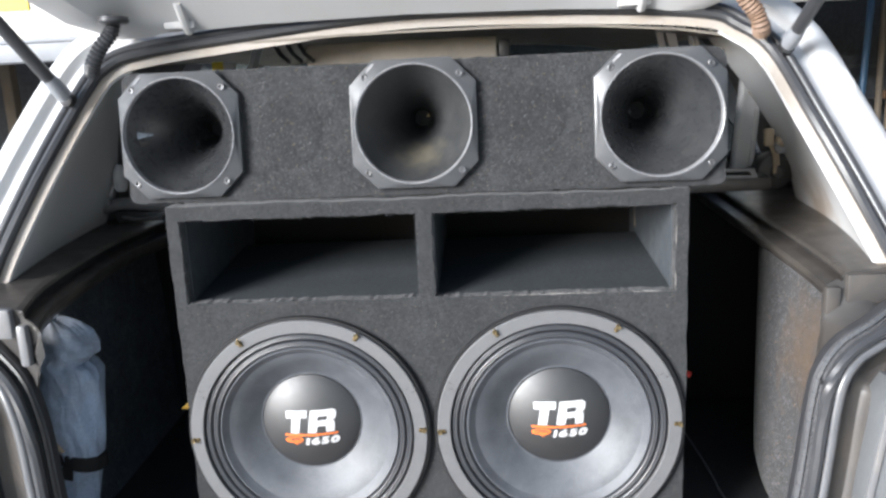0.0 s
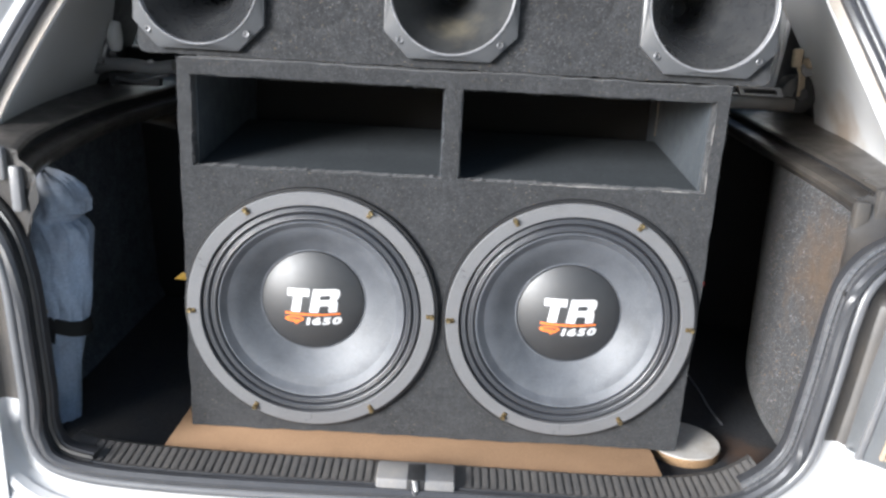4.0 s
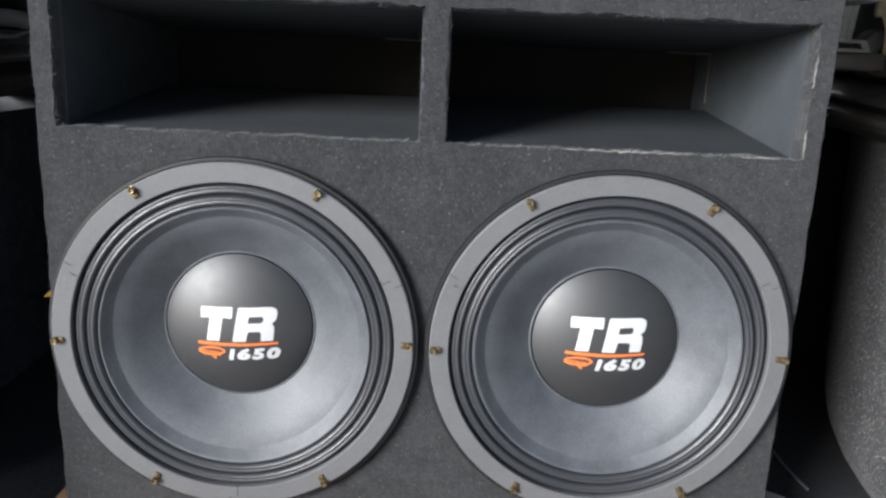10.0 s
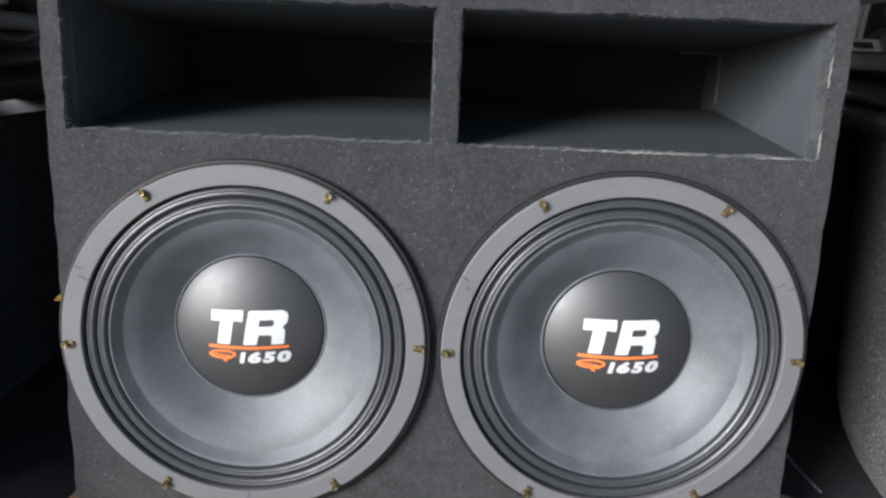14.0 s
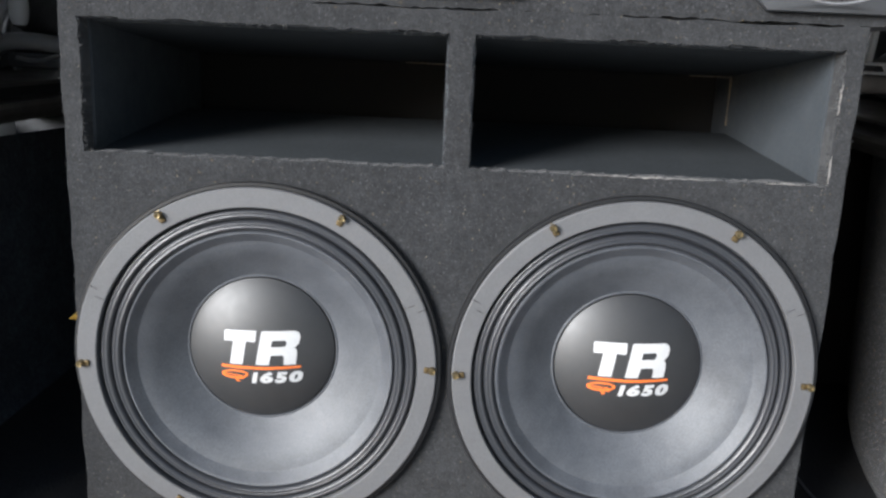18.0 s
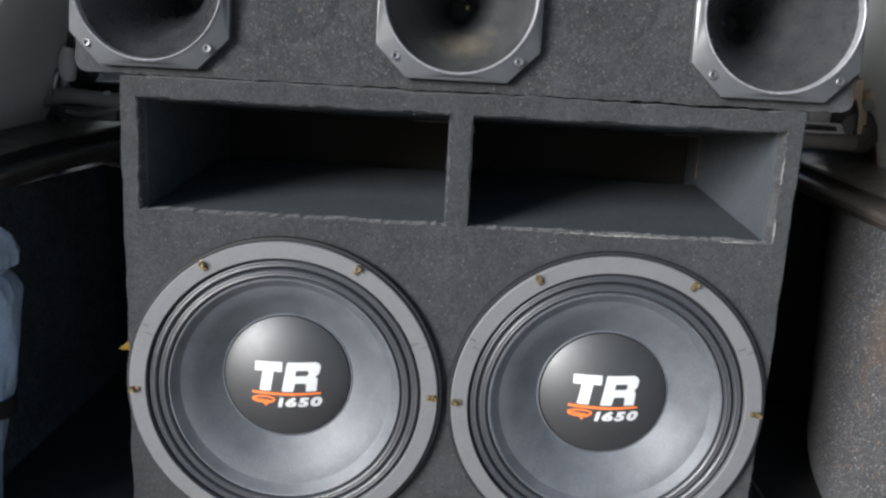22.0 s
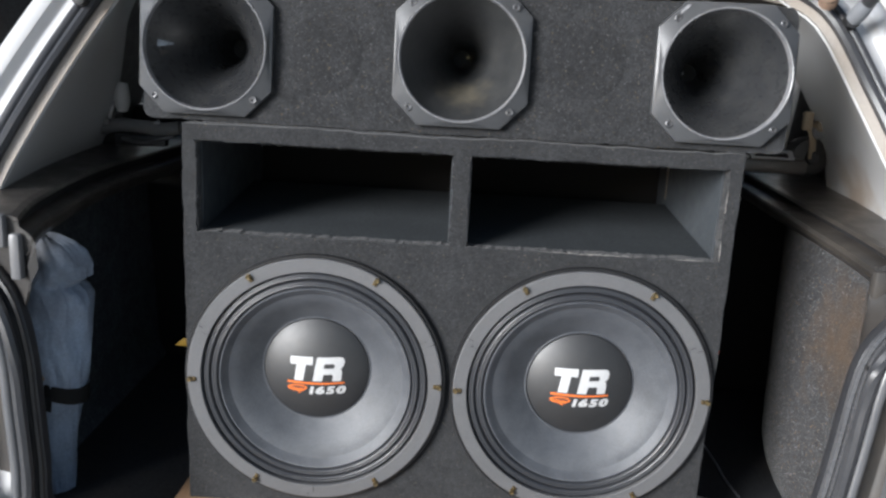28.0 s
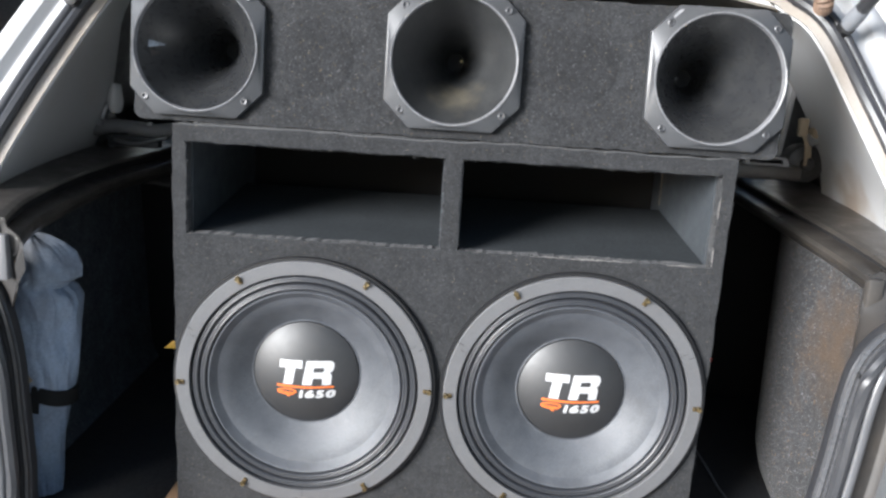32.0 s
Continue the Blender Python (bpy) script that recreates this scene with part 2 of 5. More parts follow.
RIDGE_PLASTIC = material("grey_ridge_plastic", (0.090, 0.091, 0.096), 0.27, grain=0.1, stain=0.4, stain_size=20, rough_var=0.06, spec=0.7)
LENS_BORDER = material("tan_lens_border", (0.38, 0.30, 0.22), 0.4, grain=0.1, stain=0.3)
LENS = material("smoky_lens", (0.22, 0.185, 0.16), 0.18, grain=0.1, stain=0.4, coat=0.5)
BOOT_BROWN = material("brown_rubber", (0.20, 0.13, 0.09), 0.6, grain=0.2)
GLINT = material("pale_glint", (0.48, 0.53, 0.60), 0.5, grain=0.4, grain_size=300, stain=0.6, stain_size=90, stain_colour=(0.06, 0.06, 0.065))
THROAT = material("throat_black", (0.013, 0.013, 0.014), 0.8, grain=0.2)
SEAL = material("black_seal_rubber", (0.040, 0.041, 0.045), 0.36, grain=0.15, stain=0.4, stain_size=30, stain_colour=(0.06, 0.06, 0.062))
PILLAR_TRIM = material("grey_pillar_trim", (0.53, 0.53, 0.53), 0.55, grain=0.06, grain_size=900, stain=0.3, stain_size=8, stain_colour=(0.44, 0.40, 0.35), bump=0.0001, bump_size=1200)
add_patch(PILLAR_TRIM, (0.690, 0.27, 0.285 + LIFT), 0.090, (0.30, 0.22, 0.15), 22.0)
BLACK_PLASTIC = material("black_plastic", (0.022, 0.022, 0.023), 0.48, grain=0.15, stain=0.5, stain_size=12, stain_colour=(0.055, 0.050, 0.045), bump=0.0001, bump_size=900, rough_var=0.12)
END_PLASTIC = material("scuffed_grey_trim", (0.040, 0.038, 0.037), 0.48, grain=0.1, stain=0.5, stain_size=10, stain_colour=(0.070, 0.058, 0.048), bump=0.0001, bump_size=900, rough_var=0.1)
CAP_PLASTIC = material("scuffed_cap_plastic", (0.047, 0.044, 0.042), 0.42, grain=0.1, stain=0.5, stain_size=14, stain_colour=(0.10, 0.085, 0.07))
LEDGE_PLASTIC = material("worn_ledge_plastic", (0.042, 0.038, 0.035), 0.37, grain=0.15, stain=0.6, stain_size=10, stain_colour=(0.11, 0.095, 0.08), bump=0.0001, bump_size=900, rough_var=0.1)
GREY_PLASTIC = material("grey_plastic", (0.15, 0.15, 0.155), 0.38, grain=0.08, stain=0.5, stain_size=10, stain_colour=(0.30, 0.27, 0.23), bump=0.0001, bump_size=900, rough_var=0.1)
SILL_RUBBER = material("ribbed_sill_plastic", (0.075, 0.071, 0.068), 0.5, grain=0.15, stain=0.6, stain_size=14, stain_colour=(0.12, 0.11, 0.10))
HARDBOARD = material("brown_hardboard", (0.29, 0.175, 0.098), 0.75, grain=0.15, grain_size=500, stain=0.5, stain_size=10, stain_colour=(0.20, 0.115, 0.062), bump=0.0002, bump_size=400)
PLY = material("pale_plywood", (0.46, 0.44, 0.41), 0.7, grain=0.1, grain_size=300, stain=0.5, stain_size=25, stain_colour=(0.30, 0.22, 0.15), bump=0.0002)
PLY_EDGE = material("plywood_edge", (0.27, 0.165, 0.085), 0.8, grain=0.3, grain_size=500)
BAG = material("blue_grey_cloth", (0.34, 0.42, 0.54), 0.6, grain=0.12, grain_size=200, stain=0.6, stain_size=16, stain_colour=(0.25, 0.28, 0.34), bump=0.004, bump_size=34)
# the ledge's shade over the soiled head is put into the cloth colour
add_patch(BAG, (-0.600, 0.005, 0.190 + LIFT), 0.130, (0.11, 0.10, 0.092), 22.0)
CLOTH_STRAP = material("black_webbing", (0.006, 0.006, 0.006), 0.8, grain=0.2)
BELT = material("beige_webbing", (0.34, 0.27, 0.19), 0.7, grain=0.15)
SEAT = material("dark_seat_cloth", (0.012, 0.0125, 0.014), 0.9, grain=0.3, stain=0.3)
HEADLINER = material("beige_headliner", (0.22, 0.195, 0.165), 0.9, grain=0.1, stain=0.6, stain_size=14, stain_colour=(0.12, 0.105, 0.09))
LAMP_ORANGE = material("orange_lamp_plastic", (0.75, 0.36, 0.20), 0.2, coat=0.6, grain=0.1)
# dusty channel by the lamps, its shade put into a dark colour
SHADED_GAP = material("dusty_shaded_gap", (0.050, 0.046, 0.043), 0.5, grain=0.15, stain=0.6, stain_size=14, stain_colour=(0.085, 0.072, 0.06))
LAMP_HOUSING = material("grey_lamp_housing", (0.12, 0.125, 0.13), 0.35, grain=0.1, stain=0.4)
YELLOW = material("yellow_plastic", (0.70, 0.52, 0.02), 0.5, grain=0.1)
TAG_YELLOW = material("faded_yellow_plastic", (0.36, 0.21, 0.02), 0.6, grain=0.15)
GUTTER = material("grey_gutter_paint", (0.23, 0.24, 0.26), 0.5, grain=0.1, stain=0.4, stain_size=4)
CONCRETE = material("concrete_ground", (0.54, 0.53, 0.51), 0.9, grain=0.15, grain_size=60, stain=0.5, stain_size=1.5, bump=0.002, bump_size=60)
PLASTER = material("white_plaster_wall", (0.72, 0.70, 0.66), 0.9, grain=0.06, stain=0.4, stain_size=1.2, bump=0.002, bump_size=30)
# shop colours are kept dark to stand in for the shade indoors
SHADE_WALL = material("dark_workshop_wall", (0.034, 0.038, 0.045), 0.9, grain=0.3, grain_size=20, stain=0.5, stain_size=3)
BLUE = material("blue_pole_paint", (0.02, 0.062, 0.12), 0.5, grain=0.1)
TIMBER = material("bare_timber", (0.085, 0.068, 0.050), 0.8, grain=0.2, stain=0.4)
CABLE = material("grey_cable", (0.19, 0.195, 0.21), 0.5, grain=0.1)
RED_CABLE = material("red_cable", (0.55, 0.03, 0.02), 0.45, grain=0.1)


# ---- helpers of this scene ----
def thing(name, base, label, category, group="", kind=""):
    ob = new(name)
    ob.location = (base[0], base[1], base[2] + LIFT)
    ob.empty_display_size = 0.05
    return tagged(ob, label, category, group, kind)


def spot(ob):
    p = Vector(ob.location)
    while ob.parent:
        ob = ob.parent
        p = p + Vector(ob.location)
    return p


def part(name, bm, mat, parent, label="", smooth=True, at=None):
    """Links bm, in datum coordinates, as one mesh under parent."""
    if at is None:
        lo = Vector((min(v.co.x for v in bm.verts), min(v.co.y for v in bm.verts), min(v.co.z for v in bm.verts)))
        hi = Vector((max(v.co.x for v in bm.verts), max(v.co.y for v in bm.verts), max(v.co.z for v in bm.verts)))
        at = (lo + hi) / 2
    at = Vector(at)
    for v in bm.verts:
        v.co -= at
    bmesh.ops.recalc_face_normals(bm, faces=bm.faces[:])
    me = bpy.data.meshes.new(name)
    bm.to_mesh(me)
    bm.free()
    me.materials.append(mat)
    if smooth:
        me.polygons.foreach_set("use_smooth", [True] * len(me.polygons))
        me.set_sharp_from_angle(angle=radians(38))
    ob = new(name, me)
    place = at + Vector((0, 0, LIFT))
    if parent:
        ob.parent = parent
        ob.location = place - spot(parent)
    else:
        ob.location = place
    return tagged(ob, label)


def again(name, ob, at, parent, label=""):
    """Another object on the mesh of ob, at a place in datum coordinates."""
    c = new(name, ob.data)
    c.parent = parent
    c.location = Vector((at[0], at[1], at[2] + LIFT)) - spot(parent)
    return tagged(c, label)


def block(lo, hi, bevel=0.0, segments=2):
    bm = bmesh.new()
    bmesh.ops.create_cube(bm, size=1)
    for v in bm.verts:
        v.co = Vector(((lo[k] + hi[k]) / 2 + v.co[k] * (hi[k] - lo[k]) for k in range(3)))
    if bevel:
        bmesh.ops.bevel(bm, geom=bm.edges[:], offset=bevel, segments=segments, affect="EDGES", profile=0.5)
    return bm


def lathe(profile, centre, steps=72, axis="y", start=0.0, end=360.0):
    """Turns (radius, depth) pairs about the y axis (or z) through centre."""
    bm = bmesh.new()
    whole = abs(end - start) > 359.9
    n = steps if whole else steps + 1
    rings = []
    for r, d in profile:
        ring = []
        for i in range(n):
            a = radians(start + (end - start) * i / steps)
            if axis == "y":
                ring.append(bm.verts.new((centre[0] + r * math.cos(a), centre[1] + d, centre[2] + r * math.sin(a))))
            else:
                ring.append(bm.verts.new((centre[0] + r * math.cos(a), centre[1] + r * math.sin(a), centre[2] + d)))
        rings.append(ring)
    for a, b in zip(rings, rings[1:]):
        for i in range(n if whole else n - 1):
            j = (i + 1) % n
            bm.faces.new((a[i], a[j], b[j], b[i]))
    bmesh.ops.remove_doubles(bm, verts=bm.verts[:], dist=1e-6)
    return bm


def prism(outline, lo, hi, axis="y", holes=(), bevel=0.0):
    """A plate from an outline of pairs, with holes through it, from lo to hi along axis."""
    bm = bmesh.new()

    def put(p, d):
        return {"y": (p[0], d, p[1]), "x": (d, p[0], p[1]), "z": (p[0], p[1], d)}[axis]

    edges = []
    for loop in (outline, *holes):
        vs = [bm.verts.new(put(p, lo)) for p in loop]
        edges += [bm.edges.new((a, b)) for a, b in zip(vs, vs[1:] + vs[:1])]
    bmesh.ops.triangle_fill(bm, use_beauty=True, use_dissolve=False, edges=edges)
    faces = bm.faces[:]
    got = bmesh.ops.extrude_face_region(bm, geom=faces)
    k = "xyz".index(axis)
    for v in got["geom"]:
        if isinstance(v, bmesh.types.BMVert):
            v.co[k] = hi
    bmesh.ops.recalc_face_normals(bm, faces=bm.faces[:])
    if bevel:
        sharp = [e for e in bm.edges if len(e.link_faces) == 2 and e.calc_face_angle(0) > 0.6]
        bmesh.ops.bevel(bm, geom=sharp, offset=bevel, segments=2, affect="EDGES", profile=0.5)
    return bm


def circle(cx, cz, r, n=72):
    return [(cx + r * math.cos(2 * math.pi * i / n), cz + r * math.sin(2 * math.pi * i / n)) for i in range(n)]


def smooth_path(points, per=8, closed=False):
    pts = [Vector(p) for p in points]
    n = len(pts)
    out = []
    for i in range(n if closed else n - 1):
        if closed:
            a, b, c, d = pts[i - 1], pts[i], pts[(i + 1) % n], pts[(i + 2) % n]
        else:
            a, b, c, d = pts[max(i - 1, 0)], pts[i], pts[i + 1], pts[min(i + 2, n - 1)]
        for k in range(per):
            t = k / per
            out.append(0.5 * (2 * b + (c - a) * t + (2 * a - 5 * b + 4 * c - d) * t * t + (3 * b - a - 3 * c + d) * t ** 3))
    if not closed:
        out.append(pts[-1])
    return out


def tube(points, r, sides=10, closed=False, radii=None, bm=None):
    """A round rod along points."""
    bm = bm or bmesh.new()
    pts = [Vector(p) for p in points]
    n = len(pts)
    rings = []
    up = Vector((0.13, 0.31, 0.94))
    for i, p in enumerate(pts):
        a = pts[i - 1] if (closed or i) else p
        b = pts[(i + 1) % n] if (closed or i < n - 1) else p
        t = (b - a).normalized()
        u = t.cross(up).normalized()
        v = t.cross(u)
        rr = radii[i] if radii else r
        rings.append([bm.verts.new(p + rr * (math.cos(2 * math.pi * k / sides) * u + math.sin(2 * math.pi * k / sides) * v)) for k in range(sides)])
    for i in range(n if closed else n - 1):
        a, b = rings[i], rings[(i + 1) % n]
        for k in range(sides):
            bm.faces.new((a[k], a[(k + 1) % sides], b[(k + 1) % sides], b[k]))
    if not closed:
        bm.faces.new(rings[0][::-1])
        bm.faces.new(rings[-1])
    return bm


def loft(rows, closed=False):
    """A skin through rows of points."""
    bm = bmesh.new()
    vs = [[bm.verts.new(p) for p in row] for row in rows]
    for a, b in zip(vs, vs[1:]):
        n = len(a)
        for i in range(n if closed else n - 1):
            j = (i + 1) % n
            bm.faces.new((a[i], a[j], b[j], b[i]))
    return bm


def thicken(bm, depth):
    bmesh.ops.recalc_face_normals(bm, faces=bm.faces[:])
    bmesh.ops.solidify(bm, geom=bm.faces[:], thickness=depth)
    return bm


# ---- ground and surroundings ----
ground_bm = bmesh.new()
bmesh.ops.create_grid(ground_bm, x_segments=2, y_segments=2, size=400)
for v in ground_bm.verts:
    v.co.z = -LIFT
tagged(part("ground", ground_bm, CONCRETE, None), "stained grey concrete yard ground under the car", "ground", kind="structure")

# ---- the woofer cabinet ----
BX0, BX1, BZ0, BZ1, BD = -0.3875, 0.390, -0.206, 0.3685, 0.42
PX = (-0.3695, -0.0092, 0.0142, 0.3724)
PZ0, PZ1, PD = 0.2162, 0.3462, 0.30
WOOFERS = ((-0.1953, 0.0014, 1.6), (0.1965, 0.0058, 0.85))


def rough_rect(x0, z0, x1, z1, amp, seed, step=0.006):
    """A rectangle whose sides wander like cut felt."""
    rnd = random.Random(seed)
    out = []
    for (ax, az), (bx, bz) in (((x0, z0), (x1, z0)), ((x1, z0), (x1, z1)), ((x1, z1), (x0, z1)), ((x0, z1), (x0, z0))):
        n = max(2, int(math.hypot(bx - ax, bz - az) / step))
        for i in range(n):
            w = rnd.uniform(-amp, amp) + 0.6 * amp * math.sin(i * 0.37 + seed)
            px, pz = ax + (bx - ax) * i / n, az + (bz - az) * i / n
            out.append((px + (w if ax == bx else 0), pz + (w if az == bz else 0)))
    return out


cabinet = thing("speaker_cabinet", (0, 0.2, BZ0), "wide black felt-covered subwoofer box with two open ports above two woofers", "speaker box")
baffle = prism(rough_rect(BX0, BZ0, BX1, BZ1, 0.0012, 3, 0.02), 0.0, 0.022,
               holes=(rough_rect(PX[0], PZ0, PX[1], PZ1, 0.0011, 5), rough_rect(PX[2], PZ0, PX[3], PZ1, 0.0011, 8),
                      circle(WOOFERS[0][0], WOOFERS[0][1], 0.172), circle(WOOFERS[1][0], WOOFERS[1][1], 0.172)))
part("baffle", baffle, FELT, cabinet, "front panel in dark flecked felt", smooth=False)
for x0, x1 in ((BX0 - 0.001, BX0 + 0.018), (BX1 - 0.018, BX1 + 0.001)):
    part("side_panel", block((x0, 0.006, BZ0), (x1, BD, BZ1), 0.003), FELT, cabinet)
part("top_panel", block((BX0 + 0.019, 0.0225, BZ1 - 0.018), (BX1 - 0.019, BD, BZ1 + 0.001), 0.002), FELT, cabinet)
part("bottom_panel", block((BX0 + 0.019, 0.0225, BZ0), (BX1 - 0.019, BD, BZ0 + 0.018), 0.001), FELT, cabinet)
part("back_panel", block((BX0, BD + 0.001, BZ0), (BX1, BD + 0.019, BZ1), 0.002), FELT, cabinet)
for k, (x0, x1) in enumerate(((PX[0], PX[1]), (PX[2], PX[3]))):
    floor_line = [(0.0225, PZ0 - 0.0145), (PD, PZ0 - 0.0145), (PD, PZ0 + 0.030), (0.0225, PZ0 - 0.0005)]
    port = part("port_tunnel", prism(floor_line, x0 + 0.003, x1 - 0.003, axis="x"), PORT_FLOOR, cabinet, "open rectangular port, dark matt floor and grey painted walls", smooth=False)
    part("tunnel_wall", block((x0 - 0.0065, 0.0225, PZ0 - 0.0145), (x0 + 0.0025, PD + 0.0595, PZ1 + 0.0005)), PORT_PAINT, port, smooth=False)
    part("tunnel_wall", block((x1 - 0.0025, 0.0225, PZ0 - 0.0145), (x1 + 0.0065, PD + 0.0595, PZ1 + 0.0005)), PORT_PAINT, port, smooth=False)
    roof_line = [(0.0225, PZ1 + 0.0005), (0.0225, PZ1 - 0.003), (PD, PZ1 - 0.024), (PD, PZ1 + 0.0005)]
    part("tunnel_ceiling", prism(roof_line, x0 + 0.003, x1 - 0.003, axis="x"), PORT_FLOOR, port, smooth=False)
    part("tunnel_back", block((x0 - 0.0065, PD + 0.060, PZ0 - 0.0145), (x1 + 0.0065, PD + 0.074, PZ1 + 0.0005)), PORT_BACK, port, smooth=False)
    part("back_edge", block((x1 - 0.0048, PD - 0.0030, PZ0 + 0.040), (x1 - 0.0032, PD, PZ1 - 0.0255)), GLUE, port, "pale glue line along the back of the port", smooth=False)
    part("back_edge", block((x1 - 0.060, PD - 0.0030, PZ1 - 0.0262), (x1 - 0.0050, PD, PZ1 - 0.0248)), GLUE, port, smooth=False)


CAP_R = 0.0792
RISE = 0.006  # the surround stands nearly level with the gasket


def dome_depth(r):
    return 0.0300 - 0.0215 * (1 - (r / CAP_R) ** 2) ** 0.9


def surround_profile():
    """Two fat rolls, each with a twin bead along its crest, between narrow grooves."""
    out = [(0.1680, -0.0068), (0.1676, 0.0010), (0.1664, 0.0022)]
    for outer, inner in ((0.1660, 0.1548), (0.1545, 0.1432)):
        for i in range(0, 25):
            f = i / 24
            crest = math.sin(math.pi * f) ** 0.45
            twin = 0.0011 * math.exp(-((f - 0.5) / 0.13) ** 2)
            out.append((outer + (inner - outer) * f, 0.0022 - 0.0072 * crest + twin * 1.2))
    return [(r, d - RISE) for r, d in out + [(0.1425, 0.0022)]]


def letters(body, size, x, z, wide, lay, mat, parent, name, bold, lean):
    """Printed characters, left end at x, foot at z, put in place by lay."""
    cu = bpy.data.curves.new(name, "FONT")
    cu.body, cu.size, cu.offset, cu.shear, cu.resolution_u = body, size, bold, lean, 4
    holder = new(name, cu)
    deps = bpy.context.evaluated_depsgraph_get()
    me = bpy.data.meshes.new_from_object(holder.evaluated_get(deps))
    bpy.data.objects.remove(holder)
    bm = bmesh.new()
    bm.from_mesh(me)
    x0 = min(v.co.x for v in bm.verts)
    x1 = max(v.co.x for v in bm.verts)
    z0 = min(v.co.y for v in bm.verts)
    k = wide / (x1 - x0)
    for v in bm.verts:
        v.co = Vector((x + (v.co.x - x0) * k, 0, z + v.co.y - z0))
    lay(bm)
    return part(name, bm, mat, parent, smooth=False)


def drape(bm, centre):
    """Cuts a flat mark finely and lays it on the dust cap."""
    xs = [v.co.x for v in bm.verts]
    zs = [v.co.z for v in bm.verts]
    for lo, hi, no in ((min(xs), max(xs), Vector((1, 0, 0))), (min(zs), max(zs), Vector((0, 0, 1)))):
        n = max(2, int((hi - lo) / 0.004))
        for i in range(1, n):
            bmesh.ops.bisect_plane(bm, geom=bm.verts[:] + bm.edges[:] + bm.faces[:], plane_co=no * (lo + (hi - lo) * i / n), plane_no=no)
    for v in bm.verts:
        r = math.hypot(v.co.x, v.co.z)
        v.co = Vector((centre[0] + v.co.x, centre[1] + dome_depth(r) - 0.0004, centre[2] + v.co.z))


def flat_shape(points, hole=None):
    bm = bmesh.new()
    edges = []
    for loop in (points, hole):
        if loop:
            vs = [bm.verts.new((x, 0, z)) for x, z in loop]
            edges += [bm.edges.new((p, q)) for p, q in zip(vs, vs[1:] + vs[:1])]
    bmesh.ops.triangle_fill(bm, use_beauty=True, use_dissolve=False, edges=edges, normal=(0, 1, 0))
    if hole:
        inside = set((round(x, 7), round(z, 7)) for x, z in hole)
        bmesh.ops.delete(bm, geom=[f for f in bm.faces if all((round(v.co.x, 7), round(v.co.z, 7)) in inside for v in f.verts)], context="FACES")
    return bm


def woofer(cx, cz, turn, seed):
    c = (cx, 0.0, cz)
    w = part("woofer", lathe([(0.1712, 0.021), (0.1712, -0.001), (0.1912, -0.001), (0.1928, -0.0020), (0.1930, -0.0075), (0.1922, -0.0090), (0.1892, -0.0092), (0.1884, -0.0080), (0.1690, -0.0065), (0.1682, 0.009), (0.1682, 0.012), (0.150, 0.03)], c, 96),
             BASKET, cabinet, "fifteen-inch black woofer with grey gasket ring and printed dust cap")
    # gasket ring in three pieces with stepped joints
    joints = (22 + seed, 155, 268)
    for k in range(3):
        a0, a1 = joints[k] + 0.12, joints[(k + 1) % 3] + (360 if k == 2 else 0) - 0.12
        rows = []
        for r, d in ((0.1676, -0.0068), (0.1676, -0.0128), (0.1684, -0.0138), (0.1788, -0.0138), (0.1790, -0.0138), (0.1866, -0.0138), (0.1878, -0.0128), (0.1879, -0.0068), (0.1676, -0.0068)):
            step = 2.6 if r < 0.1789 else 0.0
            rows.append([(cx + r * math.cos(radians(a0 + step + (a1 - a0) * i / 40)), d, cz + r * math.sin(radians(a0 + step + (a1 - a0) * i / 40))) for i in range(41)])
        part("gasket", loft(rows), GASKET, w, "grey rubber gasket segment" if k == 0 else "")
    part("surround", lathe(surround_profile(), c, 120), SURROUND, w, "glossy black rolled cloth surround")
    c = (cx + (0.0040 if cx > 0 else -0.0040), 0.0, cz + (0.0010 if cx > 0 else 0.0045))  # the cone sits a little high in its frame
    prof = [(0.1432, 0.0030), (0.1424, -0.0008), (0.1412, -0.0024), (0.1398, -0.0024), (0.1384, -0.0012), (0.1304, 0.0052), (0.1292, 0.0060), (0.1284, 0.0060), (0.110, 0.0166), (0.096, 0.0246), (0.0850, 0.0308), (0.0828, 0.0318), (0.0818, 0.0308), (0.0808, 0.0308), (0.0801, 0.0330), (0.0792, 0.037)]
    cone = lathe([(r, d - RISE * (r - 0.0792) / 0.064) for r, d in prof], (cx, 0.0, cz), 120)
    for v in cone.verts:  # the inner rings lie off the frame's centre
        f = 1 - max(0.0, math.hypot(v.co.x - cx, v.co.z - cz) - 0.079) / 0.0642
        v.co.x, v.co.z = v.co.x + f * (c[0] - cx), v.co.z + f * (c[2] - cz)
    part("cone", cone, CONE, w, "dark grey pressed paper cone")
    cap = [(0.0790, 0.0372), (0.0794, 0.0330), (0.0792, 0.0310)] + [(CAP_R * (1 - i / 18), dome_depth(CAP_R * (1 - i / 18))) for i in range(18)] + [(0.0004, dome_depth(0))]
    dome = part("dust_cap", lathe(cap, c, 72), CAP, w, "glossy black dust cap printed in white and orange")
    lean, up = 0.17, 0.004
    spin = radians(2.2)
    shift = (0.0005, 0.0058) if cx > 0 else (0.0045, 0.0008)

    def press(bm):
        """Turns and shifts a flat mark, then lays it on the cap."""
        for v in bm.verts:
            x, z = v.co.x, v.co.z
            v.co.x, v.co.z = x * math.cos(spin) - z * math.sin(spin) + shift[0], x * math.sin(spin) + z * math.cos(spin) + shift[1]
        drape(bm, c)

